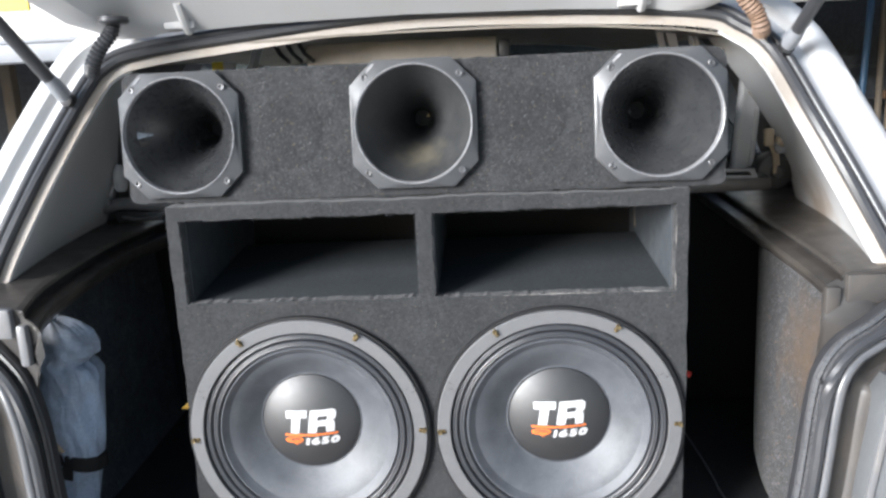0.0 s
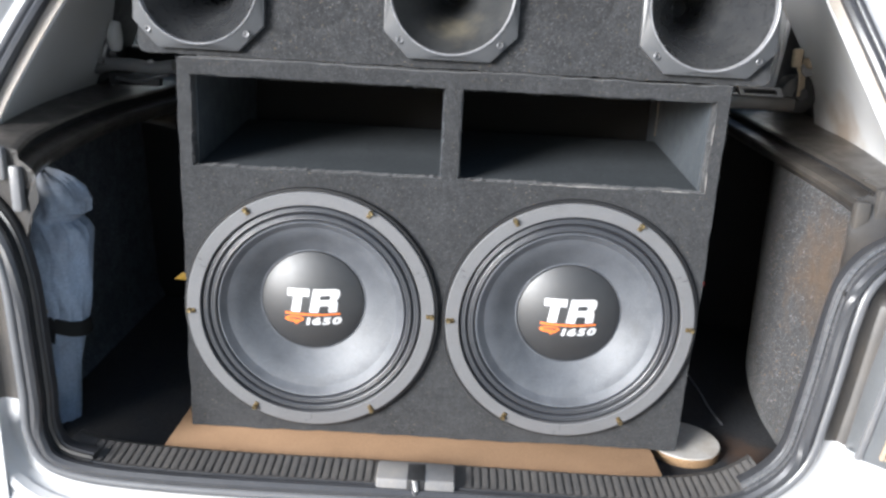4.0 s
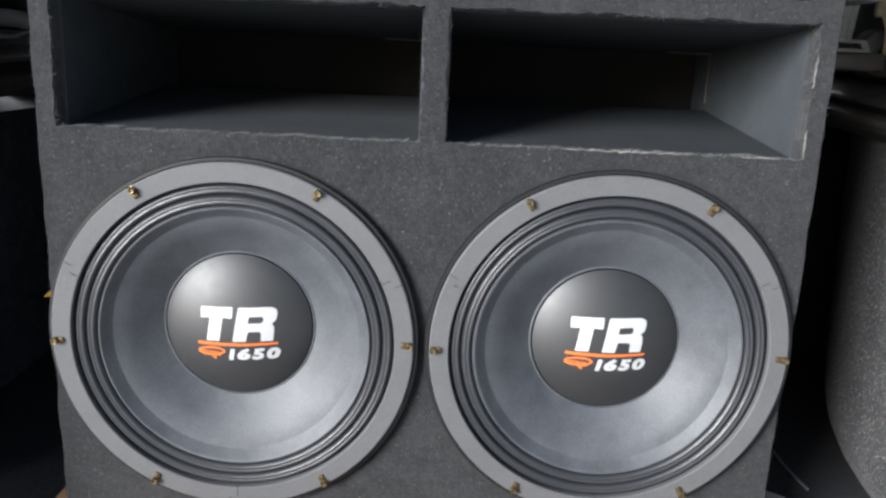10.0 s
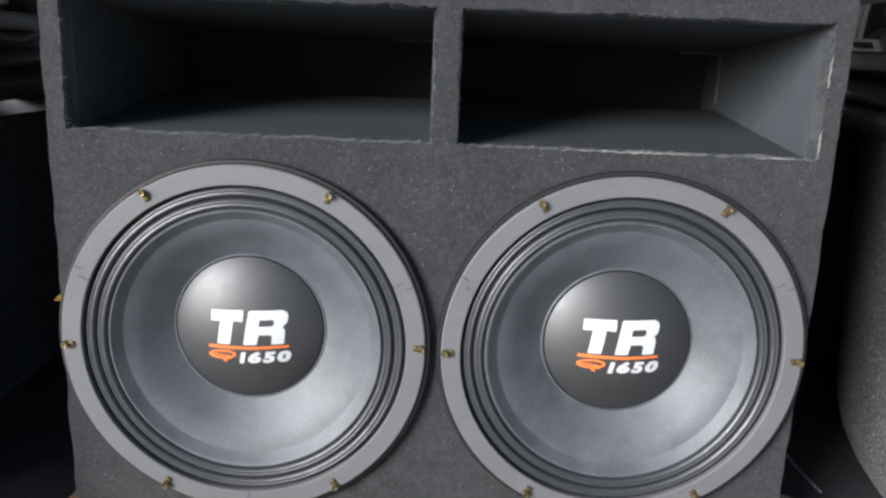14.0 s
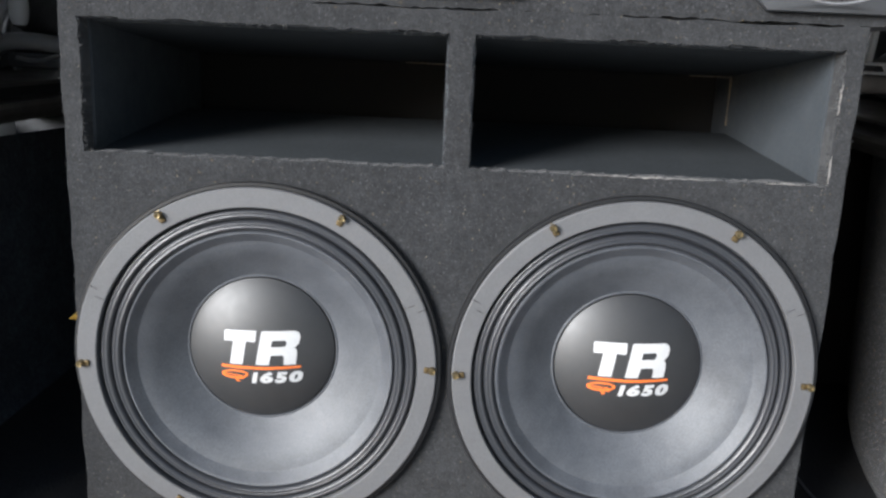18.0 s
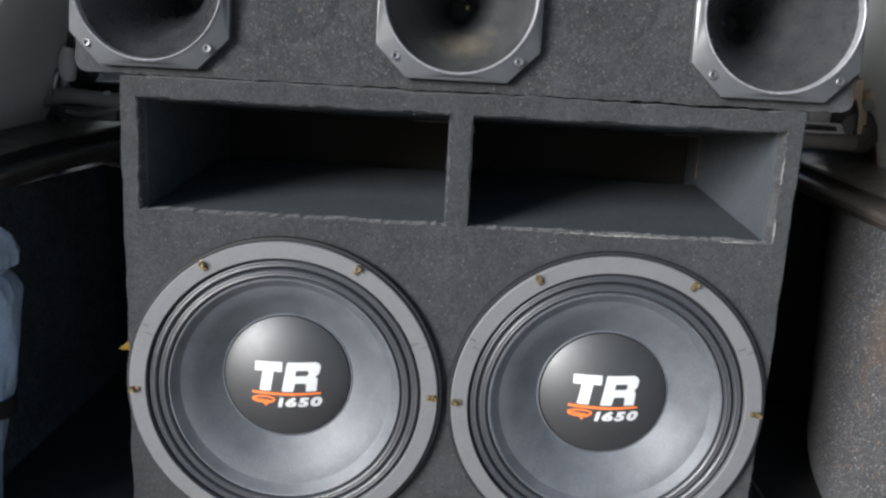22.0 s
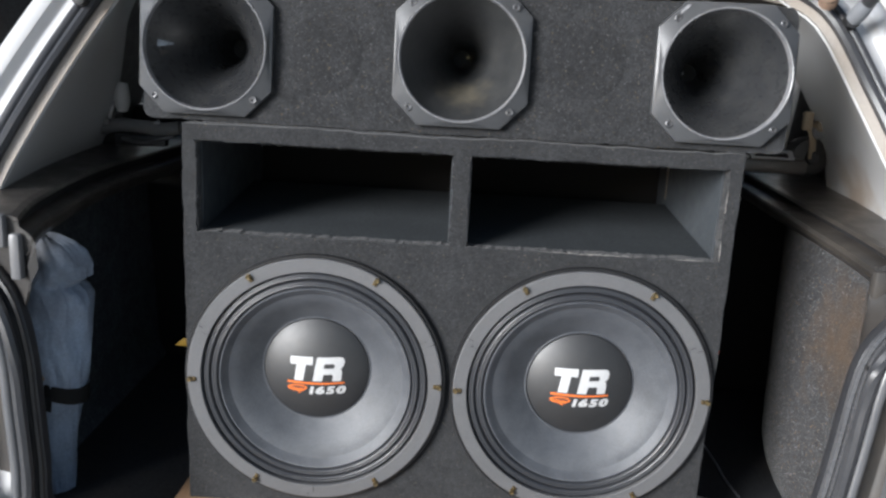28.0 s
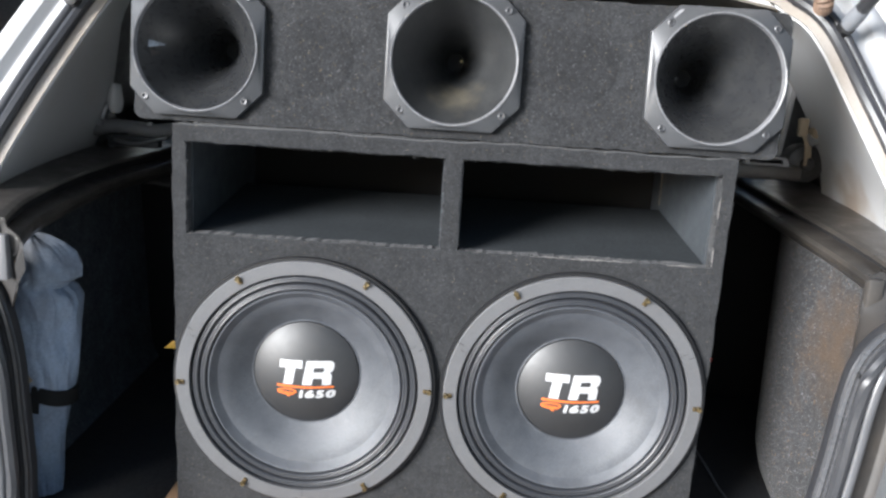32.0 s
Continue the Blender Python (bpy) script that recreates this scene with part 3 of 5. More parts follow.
    tee = [(-0.0440, 0.0095), (-0.0455, 0.0205), (-0.0440, 0.0215), (-0.0110, 0.0215), (-0.0098, 0.0105), (-0.0106, 0.0090), (-0.0200, 0.0100), (-0.0205, -0.0160), (-0.0345, -0.0160), (-0.0340, 0.0100)]
    arr = [(-0.0062, -0.0165), (-0.0050, 0.0195), (-0.0040, 0.0210), (0.0300, 0.0205), (0.0350, 0.0180), (0.0370, 0.0130), (0.0362, 0.0060), (0.0325, 0.0022), (0.0352, -0.0010), (0.0360, -0.0060), (0.0362, -0.0170),
           (0.0234, -0.0170), (0.0228, -0.0080), (0.0206, -0.0060), (0.0090, -0.0060), (0.0078, -0.0168)]
    eye_hole = [(0.0075, 0.0035), (0.0078, 0.0105), (0.0218, 0.0105), (0.0236, 0.0070), (0.0218, 0.0035)]
    for shape, hole in ((tee, None), (arr, eye_hole)):
        mark = flat_shape([(x + 0.0015 + lean * z, z + up) for x, z in shape], [(x + 0.0015 + lean * z, z + up) for x, z in hole] if hole else None)
        press(mark)
        part("printed_letter", mark, WHITE_INK, w, smooth=False)
    for digit, dx, wide in (("1", -0.0135, 0.0080), ("6", -0.0040, 0.0142), ("5", 0.0115, 0.0142), ("0", 0.0270, 0.0148)):
        letters(digit, 0.0166, dx, -0.0388 + up, wide, press, WHITE_INK, w, "printed_digit", 0.0010, 0.17)
    bar = flat_shape([(-0.0462, up - 0.0205), (0.0000, up - 0.0222), (0.0398, up - 0.0215), (0.0402, up - 0.0190), (0.0000, up - 0.0190), (-0.0452, up - 0.0172)])
    press(bar)
    part("printed_bar", bar, ORANGE_INK, w, smooth=False)
    # an outlined oval on a short split stalk
    oval = [(math.cos(2 * math.pi * i / 28), math.sin(2 * math.pi * i / 28)) for i in range(28)]
    blob = flat_shape([(-0.0315 + 0.0152 * a + 0.0010 * b, up - 0.0284 + 0.0054 * b) for a, b in oval], [(-0.0312 + 0.0122 * a, up - 0.0282 + 0.0029 * b) for a, b in oval])
    press(blob)
    part("printed_emblem", blob, ORANGE_INK, w, smooth=False)
    for pts in (((-0.0330, -0.0300), (-0.0308, -0.0305), (-0.0262, -0.0372), (-0.0300, -0.0372)), ((-0.0290, -0.0320), (-0.0212, -0.0318), (-0.0222, -0.0338), (-0.0282, -0.0340)), ((-0.0432, -0.0275), (-0.0232, -0.0292), (-0.0232, -0.0304), (-0.0432, -0.0290))):
        mark = flat_shape([(x, z + up) for x, z in pts])
        press(mark)
        part("printed_emblem", mark, ORANGE_INK, w, smooth=False)
    first = None
    for k in range(6):
        a = radians(60 * k + turn)
        at = (cx + 0.1836 * math.cos(a), -0.0155, cz + 0.1836 * math.sin(a))
        if first is None:
            prof = [(0.0, -0.0030), (0.0014, -0.0030), (0.0018, -0.0042), (0.0030, -0.0044), (0.0037, -0.0034), (0.0038, 0.0030), (0.0046, 0.0032), (0.0046, 0.0048)]
            first = part("screw", lathe(prof, at, 14), BRASS, w, "small brass socket screw", at=at)
            clip = block((at[0] - 0.0088, at[1] - 0.0006, at[2] - 0.0032), (at[0] - 0.0030, at[1] + 0.0042, at[2] + 0.0032), 0.001)
            tail = part("screw_clip", clip, OLD_BRASS, w, "darkened brass tail of the clamp", at=at)
            tail.rotation_euler = (0, -a, 0)
        else:
            again("screw", first, at, w)
            again("screw_clip", tail, at, w).rotation_euler = (0, -a, 0)
    return w


for n, (wx, wz, turn) in enumerate(WOOFERS):
    woofer(wx, wz, turn, 4 * n)

# ---- the horn box on top ----
HX0, HX1, HZ0, HZ1 = -0.453, 0.4435, 0.3710, 0.5665
HORNS = ((-0.362, 0.4730), (-0.0065, 0.4765), (0.3495, 0.4742))


def lean_face(x, y, z):
    """The horn box leans back a little and is turned a little about the vertical."""
    return Vector((x, y + 0.030 - 0.0278 * x + 0.11 * (z - 0.472), z))


def leaned(bm):
    for v in bm.verts:
        v.co = lean_face(*v.co)
    return bm


def round_corners(points, x0, z0, x1, z1, r):
    """Rounds the corners of an outline that runs about a rectangle."""
    out = []
    for x, z in points:
        cx, cz = min(max(x, x0 + r), x1 - r), min(max(z, z0 + r), z1 - r)
        d = math.hypot(x - cx, z - cz)
        if abs(x - cx) > 1e-4 and abs(z - cz) > 1e-4:
            x, z = cx + (x - cx) * r / d, cz + (z - cz) * r / d
        if not out or math.hypot(x - out[-1][0], z - out[-1][1]) > 0.0008:
            out.append((x, z))
    return out


horn_box = thing("horn_box", (0, 0.1, HZ0), "long black felt-covered box holding three round horns", "speaker box")
face = prism(round_corners(rough_rect(HX0, HZ0, HX1, HZ1, 0.001, 11, 0.006), HX0, HZ0, HX1, HZ1, 0.014), 0.0, 0.018, holes=[circle(x, z, 0.080, 48) for x, z in HORNS])
part("front_panel", leaned(face), FELT, horn_box, smooth=False)
for x, z in ((-0.1987, 0.4709), (0.1637, 0.4838)):
    dent = lathe([(0.0, -0.0006), (0.046, -0.0006), (0.054, -0.0005), (0.058, 0.0012)], (x, 0, z), 40)
    part("rubbed_patch", leaned(dent), WORN_FELT, horn_box, "round patch of darker rubbed felt")
shell = block((HX0 - 0.001, 0.0185, HZ0), (HX1 + 0.001, 0.24, HZ1 + 0.001), 0.012, 4)
bmesh.ops.delete(shell, geom=[f for f in shell.faces if f.normal.y < -0.9], context="FACES")
part("carcass", leaned(thicken(shell, 0.012)), FELT, horn_box)


def horn(cx, cz, dusty):
    hw, ch = 0.0935, 0.036
    outline = [(cx - hw, cz - hw + ch), (cx - hw + ch, cz - hw), (cx + hw - ch, cz - hw), (cx + hw, cz - hw + ch),
               (cx + hw, cz + hw - ch), (cx + hw - ch, cz + hw), (cx - hw + ch, cz + hw), (cx - hw, cz + hw - ch)]
    plate = prism(outline, -0.0105, -0.0005, holes=[circle(cx, cz, 0.0868, 64)], bevel=0.0012)
    for v in plate.verts:
        if v.co.y < -0.004:
            if math.hypot(v.co.x - cx, v.co.z - cz) < 0.0888:
                v.co.y -= 0.0095
    h = part("horn", leaned(plate), HORN_PLATE, horn_box, "round black horn with an eight-sided grey plastic plate")
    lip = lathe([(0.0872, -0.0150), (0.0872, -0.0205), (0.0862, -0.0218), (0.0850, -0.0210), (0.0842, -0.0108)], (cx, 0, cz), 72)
    part("mouth_lip", leaned(lip), HORN_LIP, h, "rim of the horn mouth, its highlight put into the colour")
    bore = []
    for i in range(25):
        s = i / 24
        bore.append((0.0135 + (0.0842 - 0.0135) * (1 - s) ** 1.75, -0.0108 + 0.185 * s))
    part("bore", leaned(lathe(bore, (cx, 0, cz), 72)), HORN_DUSTY if dusty else HORN_BORE, h, "dark flared plastic bore" + (", dusty at the bottom" if dusty else ""))
    part("throat_plug", leaned(lathe([(0.0, 0.1660), (0.0012, 0.1665), (0.0016, 0.1690), (0.0150, 0.1690), (0.0150, 0.178)], (cx, 0, cz), 20)), THROAT, h)
    if cx < -0.2:
        # pale flakes paint the sky's glint on the glossy bore
        for a0, a1, r0, r1 in ((175.0, 183.0, 0.0745, 0.0600), (186.0, 193.0, 0.0730, 0.0650)):
            rows = []
            for j in range(4):
                r = r0 + (r1 - r0) * j / 3
                d = -0.0108 + 0.185 * (1 - ((r - 0.0135) / 0.0707) ** (1 / 1.75))
                rows.append([(cx + (r - 0.0008) * math.cos(radians(t)), d - 0.0006, cz + (r - 0.0008) * math.sin(radians(t))) for t in [(a0 + a1) / 2 + (i / 4 - 0.5) * (a1 - a0) * (1 - 0.75 * j / 3) for i in range(5)]])
            part("bore_glint", leaned(loft(rows)), GLINT if a0 < 180 else LEDGE_PLASTIC, h, "painted glint inside the horn mouth")
    # pale rubbed streak along one cut corner of the plate
    streak = bmesh.new()
    rows = [[], []]
    for n, t in ((0.1000, 0.006), (0.1000, 0.024), (0.1032, 0.021), (0.1030, 0.009)):
        y = -0.0105 - 0.0095 * (0.1068 - n) / 0.0188
        for k in (0, 1):
            rows[k].append(streak.verts.new((cx + (t - n) * 0.7071, y - 0.0005 + 0.0015 * k, cz + (t + n) * 0.7071)))
    streak.faces.new(rows[0])
    streak.faces.new(rows[1][::-1])
    for i in range(4):
        streak.faces.new((rows[0][i - 1], rows[0][i], rows[1][i], rows[1][i - 1]))
    part("plate_scuff", leaned(streak), HORN_LIP, h, "pale rubbed streak on the plate")
    if cx > -0.2:
        dx, deep, dz = (0.0095, 0.1665, 0.0030) if cx < 0.2 else (-0.0190, 0.1290, -0.0010)
        part("throat_fleck", leaned(lathe([(0.0, -0.002), (0.0022, -0.0018), (0.0026, 0.0)], (cx + dx, deep, cz + dz), 10)), BRASS if cx < 0.2 else HORN_LIP, h, "small bright fleck deep in the throat")
    for a, b in ((-1, 1), (1, 1), (-1, -1), (1, -1)):
        p = (cx + a * 0.0698, -0.0150, cz + b * 0.0693)
        part("screw", leaned(lathe([(0.0, 0.0004), (0.0020, 0.0004), (0.0024, -0.0020), (0.0040, -0.0022), (0.0054, -0.0012), (0.0056, 0.0006)], p, 16)), DULL_SCREW, h)
    return h


for n, (hx, hz) in enumerate(HORNS):
    horn(hx, hz, n == 1)

# ---- the car ----
car = thing("hatchback_car", (-0.02, 1.2, -LIFT), "silver-white hatchback car with its tailgate open and boot empty of trim", "car")

# the line of the tailgate opening, from the middle of the sill round by one side and back
RIGHT = [(0.2911, -0.135, -0.2150), (0.4155, -0.133, -0.2039), (0.4770, -0.130, -0.1726), (0.5126, -0.126, -0.1290), (0.5255, -0.122, -0.0654), (0.5364, -0.116, 0.0095), (0.5441, -0.112, 0.0760), (0.5549, -0.108, 0.1218),
         (0.5822, -0.098, 0.1547), (0.6322, -0.080, 0.1780), (0.6747, -0.050, 0.2016), (0.6778, -0.015, 0.2409), (0.6481, 0.050, 0.3358), (0.6006, 0.115, 0.4532), (0.5589, 0.180, 0.5558), (0.5147, 0.210, 0.5973), (0.4553, 0.224, 0.6208), (0.2406, 0.235, 0.6366)]
LEFT = [(-0.3344, 0.225, 0.6165), (-0.4745, 0.200, 0.5981), (-0.5291, 0.188, 0.5807), (-0.5609, 0.165, 0.5424), (-0.6112, 0.090, 0.4249), (-0.6587, 0.030, 0.3073), (-0.6841, -0.005, 0.2281), (-0.6876, -0.045, 0.1879), (-0.6402, -0.080, 0.1680),
        (-0.5968, -0.100, 0.1286), (-0.5741, -0.112, 0.0634), (-0.5661, -0.118, -0.0153), (-0.5604, -0.122, -0.0933), (-0.5549, -0.128, -0.1602), (-0.5142, -0.133, -0.1974), (-0.3614, -0.135, -0.2100)]
RIM = smooth_path([(-0.0348, -0.135, -0.2120)] + RIGHT + [(-0.0400, 0.240, 0.6419)] + LEFT, 8, closed=True)
MID = Vector((-0.02, 0.0, 0.2))


def rim_frames():
    out = []
    n = len(RIM)
    for i, p in enumerate(RIM):
        t = (RIM[(i + 1) % n] - RIM[i - 1]).normalized()
        lean = Vector((0, -0.86, 0.5)) if p.z > 0.2 else Vector((0, -1, 0))
        rear = (lean - t * t.dot(lean)).normalized()
        outward = rear.cross(t).normalized()
        if outward.dot(p - MID) < 0 and abs(outward.dot(p - MID)) > 0.02:
            outward = -outward
        out.append((p, outward, rear))
    return out


FRAMES = rim_frames()


def rim_strip(profile, lo=0, hi=None, closed=True):
    """A moulding along the opening; profile pairs are (outward, rearward)."""
    fr = FRAMES if closed else [FRAMES[i % len(FRAMES)] for i in range(lo, hi)]
    rows = [[p + o * a + r * b for p, o, r in fr] for a, b in profile]
    return loft(rows, closed=closed)


def rim_tube(a, b, r):
    return tube([p + o * a + n * b for p, o, n in FRAMES], r, 8, closed=True)


def index_near(x, z):
    return min(range(len(RIM)), key=lambda i: (RIM[i].x - x) ** 2 + (RIM[i].z - z) ** 2)


UP0, UP1 = index_near(0.683, 0.225), index_near(-0.688, 0.205)
part("rim_flange", rim_strip([(-0.021, 0.0015), (-0.006, 0.004), (-0.004, -0.012)], UP0, UP1, False), FLANGE, car, "dusty cream painted flange round the upper tailgate opening")
SIDE_R, SIDE_L = index_near(0.500, -0.200), index_near(-0.535, -0.200)
RIDGES = [(-0.0155, -0.006), (-0.0155, -0.003), (-0.0145, 0.001), (-0.0105, 0.002), (-0.0095, -0.003), (-0.0080, -0.003), (-0.0072, 0.004), (-0.004, 0.004)]
part("rim_trim", rim_strip(RIDGES, SIDE_R - 4, UP0 + 1, False), RIDGE_PLASTIC, car, "grey ridged trim inside the lower opening")
part("rim_trim", rim_strip(RIDGES, UP1, SIDE_L + 5, False), BLACK_PLASTIC, car, "black ridged trim inside the lower opening")
for lo, hi in ((SIDE_R - 4, UP0 + 1), (UP1, SIDE_L + 5)):
    part("trim_edge", rim_strip([(-0.0150, -0.022), (-0.0168, -0.018), (-0.0168, -0.004), (-0.0156, -0.0025)], lo, hi, False), SEAL, car, "black inner edge of the ridged trim")
part("trim_joint", block((0.5402, -0.116, 0.110), (0.5430, -0.100, 0.117), 0.0008), BLACK_PLASTIC, car, "dark notch where the trim pieces meet")
seal = part("tailgate_seal", rim_tube(0.001, 0.010, 0.0085), SEAL, car, "black double-lipped rubber tailgate seal")
LIP = [(0.0170 + 0.0075 * math.cos(math.pi * k / 5), 0.008 + 0.0075 * math.sin(math.pi * k / 5)) for k in range(-1, 7)]
part("seal_lip", rim_strip(LIP, UP0 - 4, UP1 + 5, False), SEAL, seal, "black outer lip of the upper seal")
part("seal_lip", rim_strip(LIP, UP1 + 4, UP0 - 3 + len(RIM), False), SEAL_LIP, seal, "grey glossy outer lip of the lower seal")
part("seal_base", rim_strip([(-0.008, 0.002), (0.008, 0.004), (0.026, 0.000), (0.026, -0.008)]), SEAL, seal)

FASCIA = 0.88

CHANNEL = [(0.0265, -0.001), (0.034, -0.004), (0.046, -0.0085), (0.054, -0.0095), (0.058, -0.007), (0.0615, -0.001), (0.064, 0.003)]
part("rain_channel", rim_strip(CHANNEL, UP0 - 3, UP1 + 4, False), PAINT, car, "white painted rain channel")
LAMP_R0, LAMP_L1 = index_near(0.545, -0.105), index_near(-0.576, -0.11)
part("rain_channel", rim_strip(CHANNEL, LAMP_L1, LAMP_R0 + len(RIM) + 1, False), PAINT, car)
for lo, hi in ((LAMP_R0, UP0 - 2), (UP1 + 3, LAMP_L1 + 1)):
    part("lamp_gap", rim_strip(CHANNEL, lo, hi, False), SHADED_GAP, car, "dusty gap between the seal and the lamp, painted as shaded")

# outer skin of the rear pillars: spreads from the channel and turns forward
def skin(lo, hi, profile, name, label="", mat=PAINT):
    """A body panel along a stretch of the opening; profile gives (outward, rearward, forward, sideways) steps."""
    n = len(RIM)
    if hi < lo:
        hi += n
    fr = [FRAMES[i % n] for i in range(lo, hi + 1)]
    rows = []
    for a, b, f in profile:
        rows.append([p + o * a + r * b + Vector((0, f, 0)) for p, o, r in fr])
    return part(name, thicken(loft(rows), 0.0015), mat, car, label)


UP_R0, UP_R1 = index_near(0.685, 0.21), index_near(0.49, 0.603)
UP_L0, UP_L1 = index_near(-0.48, 0.595), index_near(-0.692, 0.195)
PILLAR = [(0.064, 0.003, 0.0), (0.072, 0.006, 0.0), (0.092, 0.004, 0.004), (0.106, -0.004, 0.02), (0.114, -0.012, 0.06), (0.117, -0.015, 0.22), (0.118, -0.015, 0.36)]
skin(UP_R0, UP_R1, PILLAR, "rear_pillar", "white painted rear pillar")
skin(UP_L0, UP_L1, PILLAR, "rear_pillar", "white painted rear pillar")
ROOF = [(0.064, 0.003, 0.0), (0.070, 0.006, 0.004), (0.075, 0.004, 0.03), (0.078, 0.0, 0.3), (0.06, 0.0, 1.34)]
skin(UP_R1, UP_L0, ROOF, "roof_panel", "white painted roof")

# car sides from rear corner to nose, with wheel arches cut by the dark liners
GLASS = bpy.data.materials.new("tinted_glass")
GLASS.use_nodes = True
gb = GLASS.node_tree.nodes["Principled BSDF"]
gb.inputs["Base Color"].default_value = (0.55, 0.62, 0.62, 1)
gb.inputs["Transmission Weight"].default_value, gb.inputs["Roughness"].default_value = 1.0, 0.02
TYRE = material("tyre_rubber", (0.018, 0.018, 0.018), 0.85, grain=0.2, grain_size=200)


def side_x(z, y):
    """Half width of the body at a height and length."""
    belly = 0.80 - 0.06 * max(0, (z - 0.10) / 0.1) * 0.2 - 0.10 * max(0, (-0.45 - z) / 0.17) ** 2
    nose = 0.10 * max(0.0, (y - 2.7) / 0.8) ** 2
    tail = 0.05 * max(0.0, (0.05 - y) / 0.2) ** 2
    return belly - nose - tail


for s, cx in ((1, -0.005), (-1, -0.03)):
    ys = [-0.11, -0.09, -0.05, 0.0, 0.1, 0.3, 0.6, 1.0, 1.4, 1.8, 2.2, 2.6, 2.9, 3.1, 3.3, 3.42]
    rows = [[(cx + s * side_x(z, y), y, z) for y in ys] for z in (-0.62, -0.54, -0.42, -0.28, -0.15, 0.0, 0.10, 0.165, 0.19)]
    part("body_side", thicken(loft(rows), 0.002), PAINT, car, "white painted body side")
    rows = [[(cx + s * x, y, z) for x, y in ((0.575, -0.150), (0.66, -0.148), (0.735, -0.132), (0.765, -0.105), (side_x(z, -0.11), -0.105))] for z in (-0.62, -0.45, -0.30, -0.20, -0.118)]
    rows[-1] = [(x, y, -0.0990 - 0.47 * max(0.0, min(abs(x), 0.75) - 0.57)) for x, y, z in rows[-1]]
    part("corner_panel", thicken(loft(rows), 0.002), PAINT, car, "white rear corner panel below the lamp")
    rows = [[(cx + s * x, y, z) for x, y in ((0.70, -0.075), (0.745, -0.085), (0.77, -0.085), (side_x(z, -0.11), -0.105))] for z in (0.11, 0.15, 0.19)]
    part("corner_panel", thicken(loft(rows), 0.002), PAINT, car)
    # side windows over the waist line
    rows = []
    for f in (0.0, 0.5, 1.0):
        row = []
        for y in (0.55, 0.9, 1.3, 1.7, 2.05):
            yy = y + (0.30 - 0.25 * (y - 0.55)) * f if y < 1 else y - 0.45 * f * max(0, (y - 1.3) / 0.75)
            row.append((cx + s * (0.755 - 0.19 * f ** 1.2), yy, 0.195 + 0.43 * f))
        rows.append(row)
    pane = part("side_window", thicken(loft(rows), 0.003), GLASS, car, "tinted side window glass")
    pane.visible_shadow = False
    top = smooth_path([(cx + s * 0.75, 2.10, 0.19), (cx + s * 0.66, 1.80, 0.45), (cx + s * 0.575, 1.55, 0.655), (cx + s * 0.56, 1.0, 0.69), (cx + s * 0.565, 0.45, 0.66)], 5)
    part("window_frame", tube(top, 0.022, 8), PAINT, car)
    for y in (0.33, 2.75):
        arch = [(y + 0.315 * math.cos(math.pi * i / 24), -0.58 + 0.315 * math.sin(math.pi * i / 24)) for i in range(25)]
        edge_in, edge_out = sorted((cx + s * 0.74, cx + s * 0.8035))
        part("wheel_arch", prism([(y - 0.315, -0.66), (y + 0.315, -0.66)] + arch, edge_in, edge_out, axis="x"), BLACK_PLASTIC, car, "black wheel arch liner")
        wheel = part("wheel", lathe([(0.10, -0.02), (0.165, -0.03), (0.17, 0.0), (0.10, 0.01), (0.0, 0.012)], (0, 0, 0), 32, axis="z"), STEEL, car, "steel road wheel with black tyre")
        wheel.location = Vector((cx + s * 0.725, y, -0.58 + LIFT)) - spot(car)
        wheel.rotation_euler = (0, radians(90 * s), 0)
        tyre = part("tyre", lathe([(0.16, -0.075), (0.24, -0.09), (0.268, -0.07), (0.270, 0.0), (0.268, 0.07), (0.24, 0.09), (0.16, 0.075)], (0, 0, 0), 40, axis="z", ), TYRE, wheel)
        tyre.location = (0, 0, 0)
under = [[(x, y, z) for x in (-0.70, 0.66)] for y, z in ((-0.16, -0.60), (0.8, -0.63), (2.4, -0.63), (3.4, -0.58))]
part("underbody", thicken(loft(under), 0.01), BLACK_PLASTIC, car, "black underbody")
bonnet = [[(x, y, z - 0.06 * (abs(x + 0.02) / 0.75) ** 2) for x in (-0.74, -0.5, -0.2, 0.16, 0.46, 0.70)] for y, z in ((2.18, 0.235), (2.6, 0.20), (3.1, 0.13), (3.38, 0.06), (3.46, -0.06), (3.47, -0.30), (3.44, -0.60))]
part("bonnet", thicken(loft(bonnet), 0.003), PAINT, car, "white bonnet and nose")
screen = [[(x * w - 0.02, y - 0.05 * abs(x), z) for x in (-1, -0.5, 0, 0.5, 1)] for y, z, w in ((2.18, 0.23, 0.70), (1.85, 0.47, 0.62), (1.55, 0.665, 0.53))]
wind = part("windscreen", thicken(loft(screen), 0.004), GLASS, car, "windscreen glass")
wind.visible_shadow = False
part("dashboard", block((-0.70, 1.95, -0.1), (0.66, 2.15, 0.20), 0.04), BLACK_PLASTIC, car)
